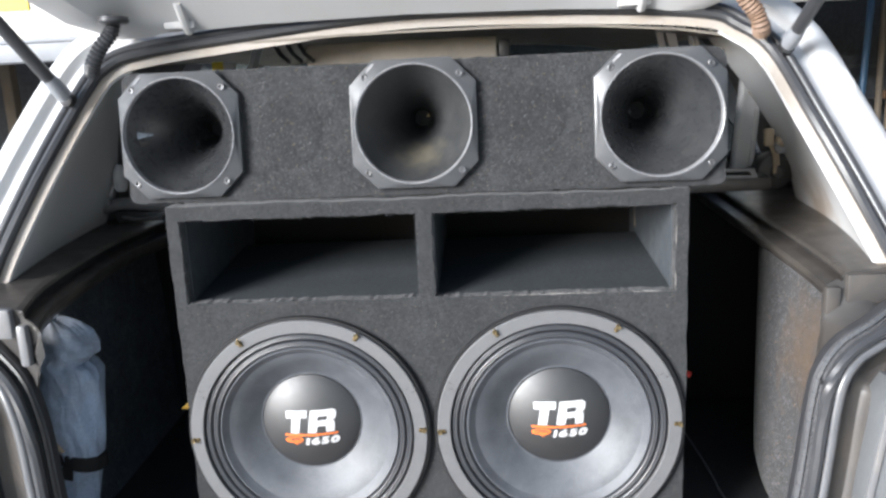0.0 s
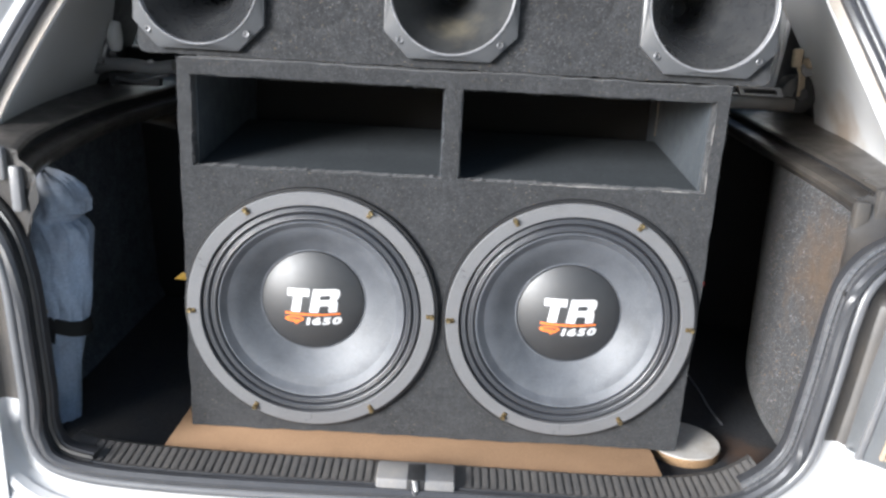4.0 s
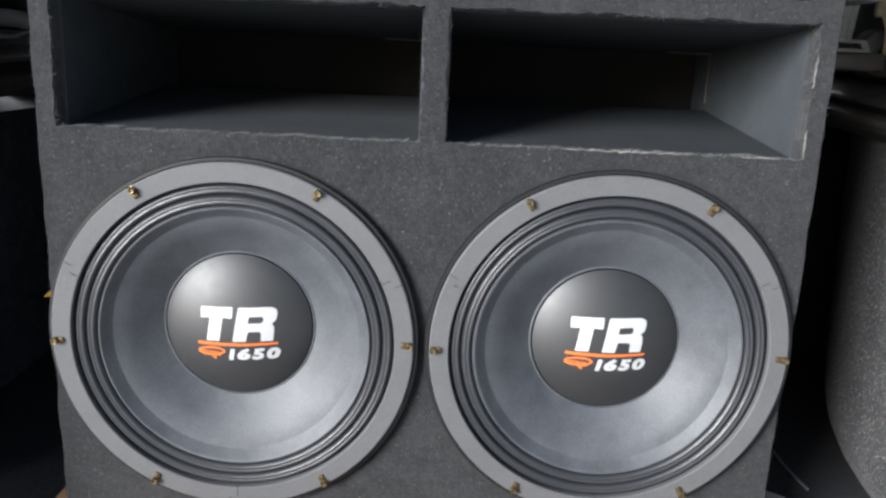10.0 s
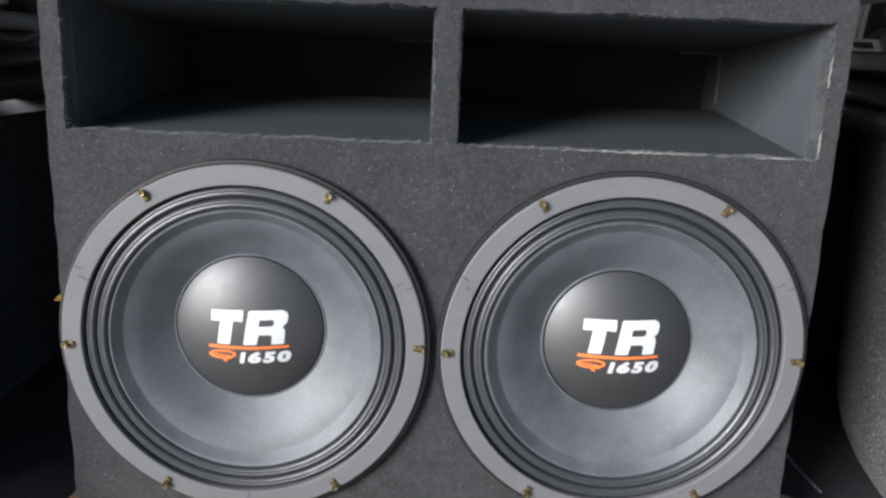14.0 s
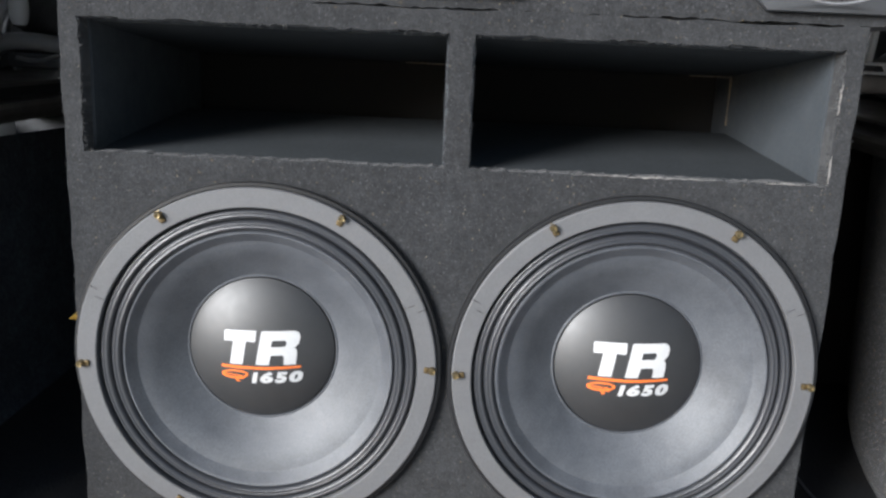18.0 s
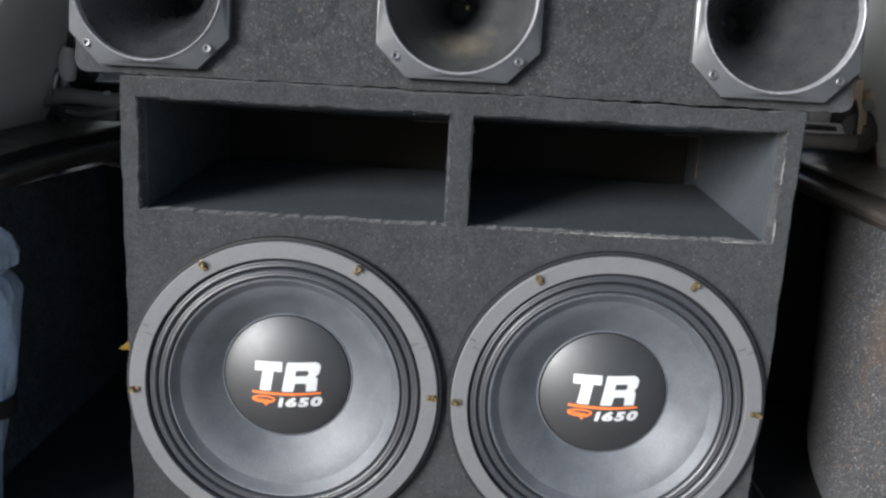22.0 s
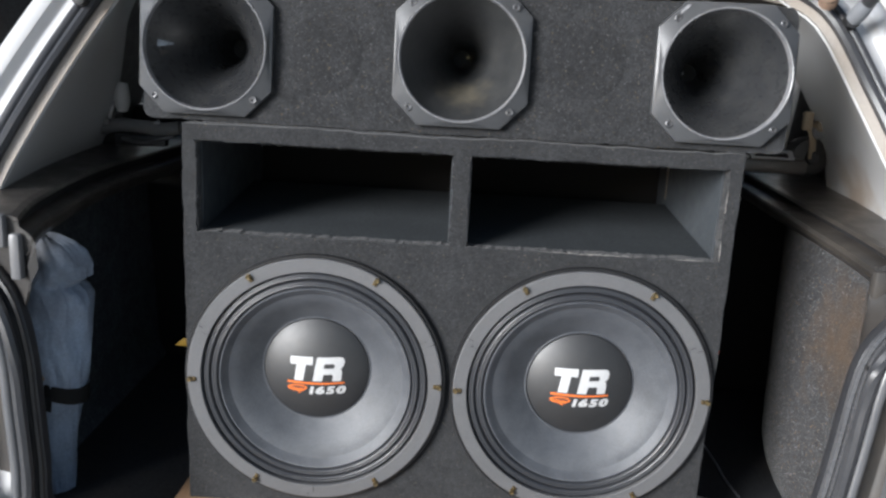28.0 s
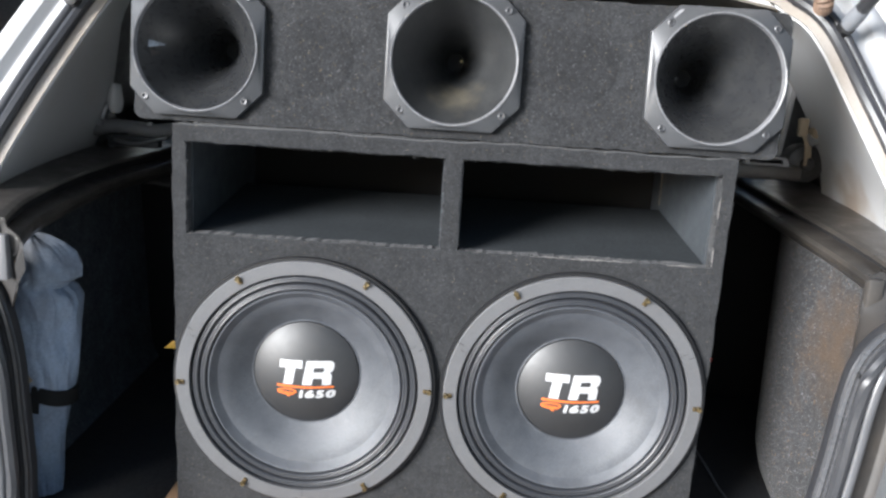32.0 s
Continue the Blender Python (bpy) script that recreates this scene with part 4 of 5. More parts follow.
for s, cx in ((1, 0.0), (-1, -0.035)):
    # lamp pocket and lamp
    xb, xt, x1 = (0.582, 0.612, 0.785) if s > 0 else (0.642, 0.668, 0.825)

    def slab(d0, d1, z0, z1, far, lo, hi):
        pts = [(s * (xb + d0), z0), (s * (far - 0.01), z0 - 0.065), (s * far, z0 - 0.03), (s * (far - 0.005), z1 - 0.02), (s * (far - 0.03), z1), (s * (xt + d0 + 0.012), z1), (s * (xt + d0), z1 - 0.02)]
        if d1 is not None:
            pts = [(s * (xb + d0), z0), (s * (xb + d1), z0), (s * (xt + d1), z1), (s * (xt + d0), z1)]
        return prism(pts if s > 0 else pts[::-1], lo, hi, bevel=0.0015)

    lamp = part("tail_lamp", slab(0.0, None, -0.112, 0.122, x1, -0.1503, -0.10), LAMP_HOUSING, car, "rear lamp in a grey housing beside the boot opening")
    part("lamp_edge", slab(0.001, 0.010, -0.114, 0.100, x1, -0.154, -0.1505), GREY_PLASTIC, lamp, "pale edge strip of the lamp")
    part("lens_border", slab(0.034, 0.039, -0.112, 0.092, x1, -0.157, -0.1505), LENS_BORDER, lamp, "tan border line of the lens")
    part("lens_border", prism([(s * (xb + 0.040), -0.112), (s * (x1 - 0.02), -0.164), (s * (x1 - 0.02), -0.159), (s * (xb + 0.040), -0.107)][::s], -0.157, -0.1505), LENS_BORDER, lamp)
    part("lamp_lens", slab(0.042, None, -0.104, 0.090, x1 - 0.012, -0.1545, -0.1505), LENS, lamp, "smoky brown lens")
    part("reflector", lathe([(0.0, -0.166), (0.02, -0.1655), (0.036, -0.163), (0.040, -0.159), (0.040, -0.1548)], (s * (xb + 0.112), 0, 0.0), 32), LAMP_ORANGE, lamp, "round orange lamp bowl")
bumper_rows = []
for z, y in ((-0.72, -0.20), (-0.60, -0.255), (-0.42, -0.270), (-0.30, -0.262), (-0.262, -0.235), (-0.252, -0.20)):
    bumper_rows.append([(-0.80, y + 0.16, z), (-0.74, y + 0.06, z), (-0.55, y + 0.01, z), (-0.02, y, z), (0.52, y + 0.01, z), (0.70, y + 0.06, z), (0.77, y + 0.16, z)])
part("bumper", thicken(loft(bumper_rows), 0.004), PAINT, car, "white painted rear bumper")

# the lower rim's outer skin down to the bumper
n_rim = len(RIM)
lowR, lowL = LAMP_R0, LAMP_L1
fr = [FRAMES[i % n_rim] for i in range(lowL, lowR + n_rim + 1)] if lowL > lowR else [FRAMES[i] for i in range(lowL, lowR + 1)]
rows = [[p + o * a + r * b for p, o, r in fr] for a, b in ((0.064, 0.003), (0.070, 0.012), (0.078, 0.014), (0.084, 0.010), (0.098, 0.016))]
part("rear_panel_edge", thicken(loft(rows), 0.002), PAINT, car, "white painted edge of the rear panel")

# ribbed sill cover, following the opening
sill_lo, sill_hi = SIDE_L - 1, SIDE_R + len(RIM) + 2
sill = part("sill_cover", rim_strip([(0.002, -0.075), (-0.009, -0.055), (-0.0105, -0.047), (-0.009, -0.038), (-0.005, -0.004), (-0.004, -0.002), (-0.003, -0.012)], sill_lo, sill_hi, False), SILL_RUBBER, car, "dark ribbed plastic boot sill cover")
gone = 0.0
for i in range(sill_lo, sill_hi):
    p, o, r = FRAMES[i % len(RIM)]
    q, o2, r2 = FRAMES[(i + 1) % len(RIM)]
    step = (q - p).length
    k = 0.0
    while gone + (step - k) >= 0.0122:
        k += 0.0122 - gone
        gone = 0.0
        f = k / step
        m, out, back_ = p.lerp(q, f), o.lerp(o2, f).normalized(), r.lerp(r2, f).normalized()
        if -0.088 < m.x < 0.045 or m.x < -0.512 or m.x > 0.475:
            continue
        along = (q - p).normalized()
        bm = bmesh.new()
        rows = [[m + out * a + back_ * d + along * s for a, d in ((-0.0110, -0.0500), (-0.0130, -0.0465), (-0.0115, -0.0365), (-0.0075, -0.0025), (-0.006, -0.005))] for s in (-0.0044, -0.0026, 0.0026, 0.0044)]
        for s in (0, 3):
            rows[s] = [v - (out * 0.0 + back_ * 0.0022) for v in rows[s]]
        vs = [[bm.verts.new(v) for v in row] for row in rows]
        for u, w in zip(vs, vs[1:]):
            for e in range(4):
                bm.faces.new((u[e], u[e + 1], w[e + 1], w[e]))
        part("rib", bm, SILL_RUBBER, sill)
    gone += step - k
catch = part("latch_plate", block((-0.078, -0.146, -0.222), (0.035, -0.098, -0.190), 0.004), GREY_PLASTIC, car, "worn grey plate round the tailgate latch")
part("latch_slot", block((-0.034, -0.1475, -0.218), (-0.008, -0.105, -0.1888), 0.002), BLACK_PLASTIC, catch)
part("latch_hook", tube([(-0.021, -0.146, -0.190), (-0.021, -0.1505, -0.203), (-0.021, -0.150, -0.216)], 0.004, 10, radii=[0.0055, 0.005, 0.002]), STEEL, catch, "bright steel latch hook")

# floor and side linings of the boot
part("boot_floor", block((-0.74, -0.09, -0.262), (0.775, 0.62, -0.232), 0.004), FLOOR_CARPET, car, "dark carpeted boot floor")


def step_up(a):
    a = min(1.0, max(0.0, a))
    return a * a * (3 - 2 * a)


def along(pairs, y):
    """Straight-line steps through (y, value) pairs."""
    for (a, p), (b, q) in zip(pairs, pairs[1:]):
        if y <= b:
            return p + (q - p) * max(0.0, (y - a) / (b - a))
    return pairs[-1][1]


EDGE_R = ((-0.03, 0.602), (0.05, 0.606), (0.10, 0.606), (0.20, 0.604), (0.30, 0.600), (0.45, 0.595), (0.60, 0.590))
EDGE_L = ((-0.11, 0.562), (-0.05, 0.583), (0.0, 0.594), (0.10, 0.605), (0.20, 0.609), (0.30, 0.602), (0.40, 0.580), (0.60, 0.550))
FRONT_R = ((0.0, (0.700, 0.40, 0.284)), (0.2, (0.686, 0.40, 0.345)), (0.4, (0.660, 0.40, 0.403)), (0.6, (0.629, 0.40, 0.452)), (0.8, (0.590, 0.40, 0.510)), (1.0, (0.520, 0.40, 0.600)))
FRONT_L = ((0.0, (-0.690, 0.40, 0.282)), (0.2, (-0.664, 0.40, 0.330)), (0.45, (-0.646, 0.40, 0.420)), (0.75, (-0.630, 0.40, 0.520)), (1.0, (-0.590, 0.40, 0.600)))
for s in (1, -1):
    rows, shade_rows = [], []
    for z in [-0.232 + 0.0208 * i for i in range(21)]:
        k = (z + 0.232) / 0.416
        row = []
        turn_y = 0.215 + 0.25 * (z + 0.05)
        for i in range(33):
            f = i / 32
            if s > 0:
                y = -0.106 + (turn_y + 0.336) * f
                bend = max(0.0, y - turn_y + 0.10)
                x = (0.560 - 0.024 * max(0.0, -y / 0.106) ** 1.5) * (1 - k ** 1.4) + (along(EDGE_R, y) - 0.011) * k ** 1.4 + 1.00 * bend * bend + 0.035 * max(0.0, 1 - (z + 0.232) / 0.075) ** 2
                top = 0.125 + 0.079 * min(1.0, (y + 0.106) / 0.106) + 0.075 * max(0.0, y)
            else:
                y = -0.085 + 0.745 * f
                x = 0.662 + 0.020 * k + 0.03 * max(0, y) - 0.015 * max(0.0, 1 - (z + 0.232) / 0.05) ** 2
                top = 0.184
            row.append((s * x, y, -0.232 + (top + 0.232) * k))
        rows.append(row)
        # black sheet added where the lining only falls into shade
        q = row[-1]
        shade_rows.append([(q[0] + 0.001, q[1] + 0.001, q[2]), (q[0] + 0.4 * (0.765 - q[0]), q[1] + 0.025, q[2]), (q[0] + 0.8 * (0.765 - q[0]), q[1] + 0.06, q[2]), (0.765, q[1] + 0.10, q[2]), (0.767, 0.45, q[2]), (0.767, 0.66, q[2])])
    part("side_lining", thicken(loft(rows), 0.004), LINING if s > 0 else LEFT_LINING, car, "flecked grey felt side lining" if s > 0 else "felt side lining in shade, its tone raised for haze")
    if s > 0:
        part("lining_shade", thicken(loft(shade_rows), 0.004), FLOOR_CARPET, car, "black sheet standing in for the shaded front of the lining")
    # parcel ledge: lower lip, upright step and top
    edge, tilt = (EDGE_R, 0.075) if s > 0 else (EDGE_L, 0.060)
    up, lift, lip = (0.020, 0.009, 1.0) if s > 0 else (0.014, 0.016, 0.65)
    prof = [(-0.015, 0.190 if s > 0 else 0.184), (-0.027, 0.182 + up), (-0.029, 0.190 + up), (-0.026, 0.196 + up), (-0.008, 0.1985 + up), (0.010, 0.2000 + up), (0.010, 0.2275), (-0.002, 0.2290), (0.001, 0.2340), (0.010, 0.2362), (0.06, 0.240), (0.125, 0.243)]
    prof = [(x * lip if x < 0 else x, z + lift) for x, z in prof]
    y_end = -0.030 if s > 0 else -0.110
    ys = [y_end + (0.60 - y_end) * i / 20 for i in range(21)]
    rows = [[(s * (along(edge, y) + x), y, z + tilt * (y + 0.03)) for y in ys] for x, z in prof]
    ledge = part("parcel_ledge", thicken(loft(rows[6:]), 0.003), LEDGE_PLASTIC, car, "worn brownish-black plastic parcel shelf ledge", smooth=False)
    part("ledge_lip", thicken(loft(rows[:6]), 0.003), LEDGE_PLASTIC, ledge, "scuffed lower lip of the ledge", smooth=False)
    # black strip stands in for the shadow on the ledge's upright step
    part("ledge_shadow", thicken(loft([[(s * (along(edge, y) + x), y, z + tilt * (y + 0.03)) for y in ys] for x, z in ((0.0085, 0.200 + up + lift), (0.0085, 0.2275 + lift))]), 0.002), THROAT, ledge, "black strip painting the shadow under the top of the ledge", smooth=False)
    # end of the ledge, falling to the trim of the opening
    a, b = (index_near(0.553, 0.10), UP0 + 1) if s > 0 else (index_near(-0.596, 0.112), UP1 - 1)
    cap = [(-0.015, 0.172), (-0.025, 0.182 + up), (-0.027, 0.190 + up), (-0.024, 0.197 + up), (-0.010, 0.205 + up), (-0.002, 0.222), (0.002, 0.2335), (0.012, 0.2362), (0.04, 0.2385), (0.08, 0.241), (0.125, 0.243)]
    cap = [(x * lip if x < 0 else x, z + lift) for x, z in cap]
    rims = [FRAMES[round(a + (b - a) * i / (len(cap) - 1))] for i in range(len(cap))]
    rows = []
    for f in (0.0, 0.12, 0.3, 0.5, 0.7, 0.86, 1.0):
        row = []
        for (x, z), (p, o, r) in zip(cap, rims):
            e = Vector((s * (edge[0][1] + x), y_end - 0.0005, z + tilt * (y_end + 0.03)))
            t = p - o * 0.012 - r * 0.020
            row.append((e.x + (t.x - e.x) * f ** 1.3, e.y + (t.y - e.y) * f ** 1.7, e.z + (t.z - e.z) * f ** 0.5))
        rows.append(row)
    part("ledge_end", thicken(loft(rows), 0.003), END_PLASTIC, car, "scuffed grey plastic end of the ledge")
    # squared ends of the ledge's top and lip
    e0 = edge[0][1] + (0.0 if s > 0 else 0.014)
    for x0, x1, z0, z1 in ((e0 - 0.028 * lip, e0 - 0.006 * lip, 0.150 + up, 0.1955 + up + lift), (e0 + 0.001, e0 + (0.085 if s > 0 else 0.034), 0.190 + lift, 0.2335 + lift)):
        part("ledge_cap", block((min(s * x0, s * x1), y_end - 0.010, z0), (max(s * x0, s * x1), y_end + 0.006, z1), 0.004), CAP_PLASTIC if s > 0 else GREY_PLASTIC, ledge, "scuffed squared end of the ledge")
    # inner pillar panel between the rim flange and the rear window line
    a, b = (UP0, index_near(0.49, 0.603)) if s > 0 else (UP1, index_near(-0.50, 0.590))
    fl = FRONT_R if s > 0 else FRONT_L
    rows = []
    for k in range(15):
        f = k / 14
        p, o, r = FRAMES[round(a + (b - a) * f)]
        rear = p - o * 0.0190 - r * 0.0020
        for (f0, p0), (f1, p1) in zip(fl, fl[1:]):
            if f <= f1 + 1e-9:
                front = Vector(p0).lerp(Vector(p1), (f - f0) / (f1 - f0))
                break
        row = []
        for i in range(11):
            g = i / 10
            q = rear.lerp(front, g)
            q.x += s * 0.014 * math.sin(math.pi * g)
            row.append(q)
        rows.append(row)
    part("inner_pillar", thicken(loft(rows), 0.003), PILLAR_TRIM, car, "grey inner trim of the rear pillar")

# cabin beyond: roof lining, cross rail, seats
roof_rows = [[(x, y, 0.622 + 0.03 * min(1, (y - 0.22) / 0.5) - 0.05 * (abs(x) / 0.6) ** 3) for x in [-0.56 + 0.14 * i for i in range(9)]] for y in (0.22, 0.35, 0.6, 1.0, 1.5)]
part("roof_lining", thicken(loft(roof_rows), 0.004), HEADLINER, car, "beige roof lining")
for x0, x1, z0 in ((-0.225, 0.125, 0.572),):
    part("roof_rail", block((x0, 0.315, z0), (x1, 0.340, 0.612), 0.006), HEADLINER, car, "beige painted roof cross rail")
part("rail_clip", block((0.128, 0.318, 0.575), (0.147, 0.336, 0.606), 0.004), BLACK_PLASTIC, car)
for x in (-0.285, -0.262, -0.24):
    part("wire_stub", tube([(x, 0.33, 0.615), (x + 0.012, 0.32, 0.597), (x + 0.03, 0.31, 0.582)], 0.004, 8), DARK_STEEL, car)
seat = part("rear_seat_back", block((-0.800, 0.63, -0.262), (0.785, 0.74, 0.345), 0.012), SEAT, car, "dark cloth rear seat back")
for x in (-0.36, 0.32):
    part("front_seat", block((x - 0.22, 1.35, -0.2), (x + 0.22, 1.47, 0.42), 0.05), SEAT, car)
    part("headrest", block((x - 0.13, 1.36, 0.45), (x + 0.13, 1.45, 0.60), 0.04), SEAT, car)
for s, cx in ((1, 0.0), (-1, -0.02)):
    part("door_frame", block((cx + s * 0.72 - 0.02, 0.76, -0.4), (cx + s * 0.72 + 0.02, 2.2, 0.20), 0.01), BLACK_PLASTIC, car)
    part("door_pillar", tube([(cx + s * 0.70, 1.30, 0.28), (cx + s * 0.62, 1.28, 0.50), (cx + s * 0.56, 1.27, 0.68)], 0.03, 8), BLACK_PLASTIC, car)

# closed quarter panels between the rear pillar and the door
for s in (1, -1):
    rows = [[(s * x, y, z) for y in (0.402, 0.48, 0.56, 0.66)] for x, z in ((0.765, 0.20), (0.745, 0.262), (0.725, 0.34), (0.69, 0.43), (0.645, 0.52), (0.575, 0.615))]
    part("quarter_panel", thicken(loft(rows), 0.004), BLACK_PLASTIC, car, "black inner quarter panel")

# seat latch brackets, belt ends and window frame at the sides
def belt_reel(at):
    reel = part("belt_reel", lathe([(0.0, -0.02), (0.026, -0.02), (0.034, -0.016), (0.036, -0.010), (0.036, 0.02), (0.0, 0.02)], at, 24), BLACK_PLASTIC, car, "round black belt reel")
    part("reel_hub", lathe([(0.0, -0.026), (0.010, -0.026), (0.013, -0.022), (0.013, -0.019)], at, 16), DARK_STEEL, reel)
    return reel


br = part("latch_bracket", block((0.475, 0.34, 0.308), (0.630, 0.42, 0.334), 0.006), LEDGE_PLASTIC, car, "black seat latch bracket")
ring = [(0.559 + a, z) for a, z in ((-0.034, 0.334), (0.044, 0.334), (0.036, 0.350), (-0.044, 0.352))]
part("slot_rim", prism(ring, 0.335, 0.345, holes=[[(0.559 + a, z) for a, z in ((-0.028, 0.338), (0.032, 0.338), (0.028, 0.346), (-0.032, 0.347))]]), GREY_PLASTIC, br, "grey slot rim")
part("bracket_rod", tube([(0.475, 0.36, 0.341), (0.59, 0.37, 0.343), (0.625, 0.42, 0.340)], 0.006, 8), DARK_STEEL, br)
belt_reel((0.656, 0.41, 0.336))
br = part("latch_bracket", tube(smooth_path([(-0.672, 0.375, 0.316), (-0.64, 0.365, 0.325), (-0.60, 0.360, 0.326), (-0.555, 0.355, 0.322), (-0.515, 0.350, 0.328)], 5), 0.0125, 12), GREY_PLASTIC, car, "worn grey-black seat latch bar")
part("bracket_rod", tube(smooth_path([(-0.620, 0.34, 0.303), (-0.58, 0.32, 0.300), (-0.547, 0.30, 0.306), (-0.506, 0.29, 0.318)], 5), 0.003, 8), STEEL, br, "thin bright steel rod")
part("bracket_plate", block((-0.640, 0.35, 0.290), (-0.545, 0.372, 0.3105), 0.003), DARK_STEEL, br)
for x in (-0.652, -0.560):
    part("bracket_screw", lathe([(0.0, -0.004), (0.005, -0.004), (0.006, 0.0), (0.006, 0.004)], (x, 0.352, 0.332), 12), STEEL, br)
belt_reel((-0.688, 0.415, 0.318))
belt_pts = smooth_path([(0.638, 0.40, 0.414), (0.643, 0.39, 0.392), (0.652, 0.385, 0.366), (0.655, 0.385, 0.330)], 5)
belt = loft([[p + Vector((0.007 * a, 0.004 * a, 0.004)) for p in belt_pts] for a in (-1, 0, 1)])
part("seat_belt", thicken(belt, 0.003), BELT, car, "folded beige seat belt end")
part("belt_tongue", block((0.630, 0.385, 0.386), (0.648, 0.398, 0.420), 0.004), BELT, car)
part("belt_bolt", lathe([(0.0, -0.01), (0.012, -0.01), (0.014, 0.0)], (0.660, 0.39, 0.384), 12), STEEL, car)
lever_l = smooth_path([(-0.636, 0.382, 0.350), (-0.635, 0.380, 0.366), (-0.634, 0.378, 0.384), (-0.632, 0.380, 0.402)], 4)
part("belt_guide", tube(lever_l, 0.011, 12, radii=[0.006 + 0.008 * math.sin(math.pi * min(1, (i + 2) / (len(lever_l) + 2))) for i in range(len(lever_l))]), PILLAR_TRIM, car, "pale grey rounded belt guide")
part("belt_stub", tube(smooth_path([(-0.657, 0.38, 0.322), (-0.659, 0.38, 0.340), (-0.653, 0.38, 0.358), (-0.645, 0.38, 0.366)], 4), 0.007, 10), STEEL, car, "bent bright belt anchor")
part("chrome_pin", block((-0.647, 0.372, 0.285), (-0.640, 0.385, 0.301), 0.002), STEEL, car, "bright steel pin")
part("panel_edge", tube(smooth_path([(0.682, 0.397, 0.352), (0.660, 0.397, 0.403), (0.629, 0.397, 0.452), (0.600, 0.397, 0.492)], 5), 0.0028, 8), FLANGE, car, "pale front edge of the pillar trim")
part("belt_knob", lathe([(0.0, -0.012), (0.009, -0.010), (0.012, -0.003), (0.011, 0.008), (0.0, 0.010)], (0.661, 0.384, 0.396), 16), BELT, car, "beige belt anchor knob")
post = part("window_post", prism([(0.588, 0.318), (0.630, 0.318), (0.644, 0.470), (0.650, 0.560), (0.608, 0.560)], 0.45, 0.47, bevel=0.003), PAINT, car, "pale painted side window post")
for x in (0.594, 0.622):
    part("post_ridge", prism([(x - 0.003, 0.320), (x + 0.003, 0.320), (x + 0.024, 0.558), (x + 0.018, 0.558)], 0.445, 0.4495), PILLAR_TRIM, post)
part("label_tag", block((-0.431, 0.40, 0.576), (-0.409, 0.405, 0.592), 0.001), YELLOW, car, "yellow and white paper label under the roof")
part("label_paper", block((-0.4085, 0.40, 0.576), (-0.385, 0.405, 0.590), 0.001), WHITE_INK, car)
part("roof_strap", tube([(-0.335, 0.40, 0.62), (-0.345, 0.40, 0.59), (-0.362, 0.40, 0.560)], 0.010, 6), PILLAR_TRIM, car, "pale strap hanging under the roof")
# made-up pale bars in place of daylight seen through a far window
for x0, x1 in ((0.432, 0.444), (0.450, 0.468), (0.492, 0.498), (0.501, 0.508)):
    part("daylight_bar", prism([(x0 + 0.012, 0.575), (x1 + 0.012, 0.575), (x1, 0.625), (x0, 0.625)], 0.445, 0.455), PAINT, car, "pale bar standing in for daylight through a far window")

# open tailgate overhead, its hinges, cable boots and struts
gate_rows = []
for k in range(13):
    f = k / 12
    y, z = 0.215 - 0.80 * f, 0.668 + 0.46 * f + 0.07 * math.sin(math.pi * f)
    w, h = 0.49 + 0.20 * f ** 0.5, 0.020 + 0.055 * min(1, f * 7)
    gate_rows.append([(-0.03 - w, y, z - h + 0.015), (-0.03 - w + 0.012, y - 0.004, z - h), (-0.03 - w + 0.05, y, z - h - 0.002), (-0.03 - w + 0.08, y, z - 0.02), (-0.03 - w * 0.5, y, z - 0.012), (-0.03, y, z - 0.008),
                      (-0.03 + w * 0.5, y, z - 0.012), (-0.03 + w - 0.08, y, z - 0.02), (-0.03 + w - 0.05, y, z - h - 0.002), (-0.03 + w - 0.012, y - 0.004, z - h), (-0.03 + w, y, z - h + 0.015)])
gate = part("tailgate", thicken(loft(gate_rows), 0.018), PAINT, car, "white painted inner side of the raised tailgate")
for x in (-0.405, 0.345):
    part("hinge", block((x - 0.026, 0.185, 0.640), (x + 0.026, 0.215, 0.672), 0.003), PAINT, gate)
    part("hinge_arm", tube([(x + 0.012, 0.200, 0.636), (x + 0.012, 0.182, 0.650), (x + 0.012, 0.16, 0.680)], 0.008, 8), PAINT, gate)


def boot(points, r, mat, label):
    pts = smooth_path(points, 8)
    radii = [r + 0.0030 * (i % 2) for i in range(len(pts))]
    return part("cable_boot", tube(pts, r, 14, radii=radii), mat, gate, label)


boot([(-0.546, 0.150, 0.572), (-0.535, 0.135, 0.588), (-0.517, 0.130, 0.612), (-0.496, 0.128, 0.633), (-0.489, 0.128, 0.650)], 0.0098, SEAL, "ribbed black rubber cable boot")
part("boot_collar", lathe([(0.009, -0.005), (0.021, -0.004), (0.025, 0.0), (0.023, 0.007), (0.009, 0.009)], (-0.489, 0.128, 0.652), 24, axis="z"), SEAL, gate)
boot([(0.536, 0.155, 0.588), (0.529, 0.140, 0.598), (0.520, 0.138, 0.618), (0.503, 0.136, 0.638), (0.492, 0.134, 0.660)], 0.0110, BOOT_BROWN, "ribbed brown rubber cable boot")
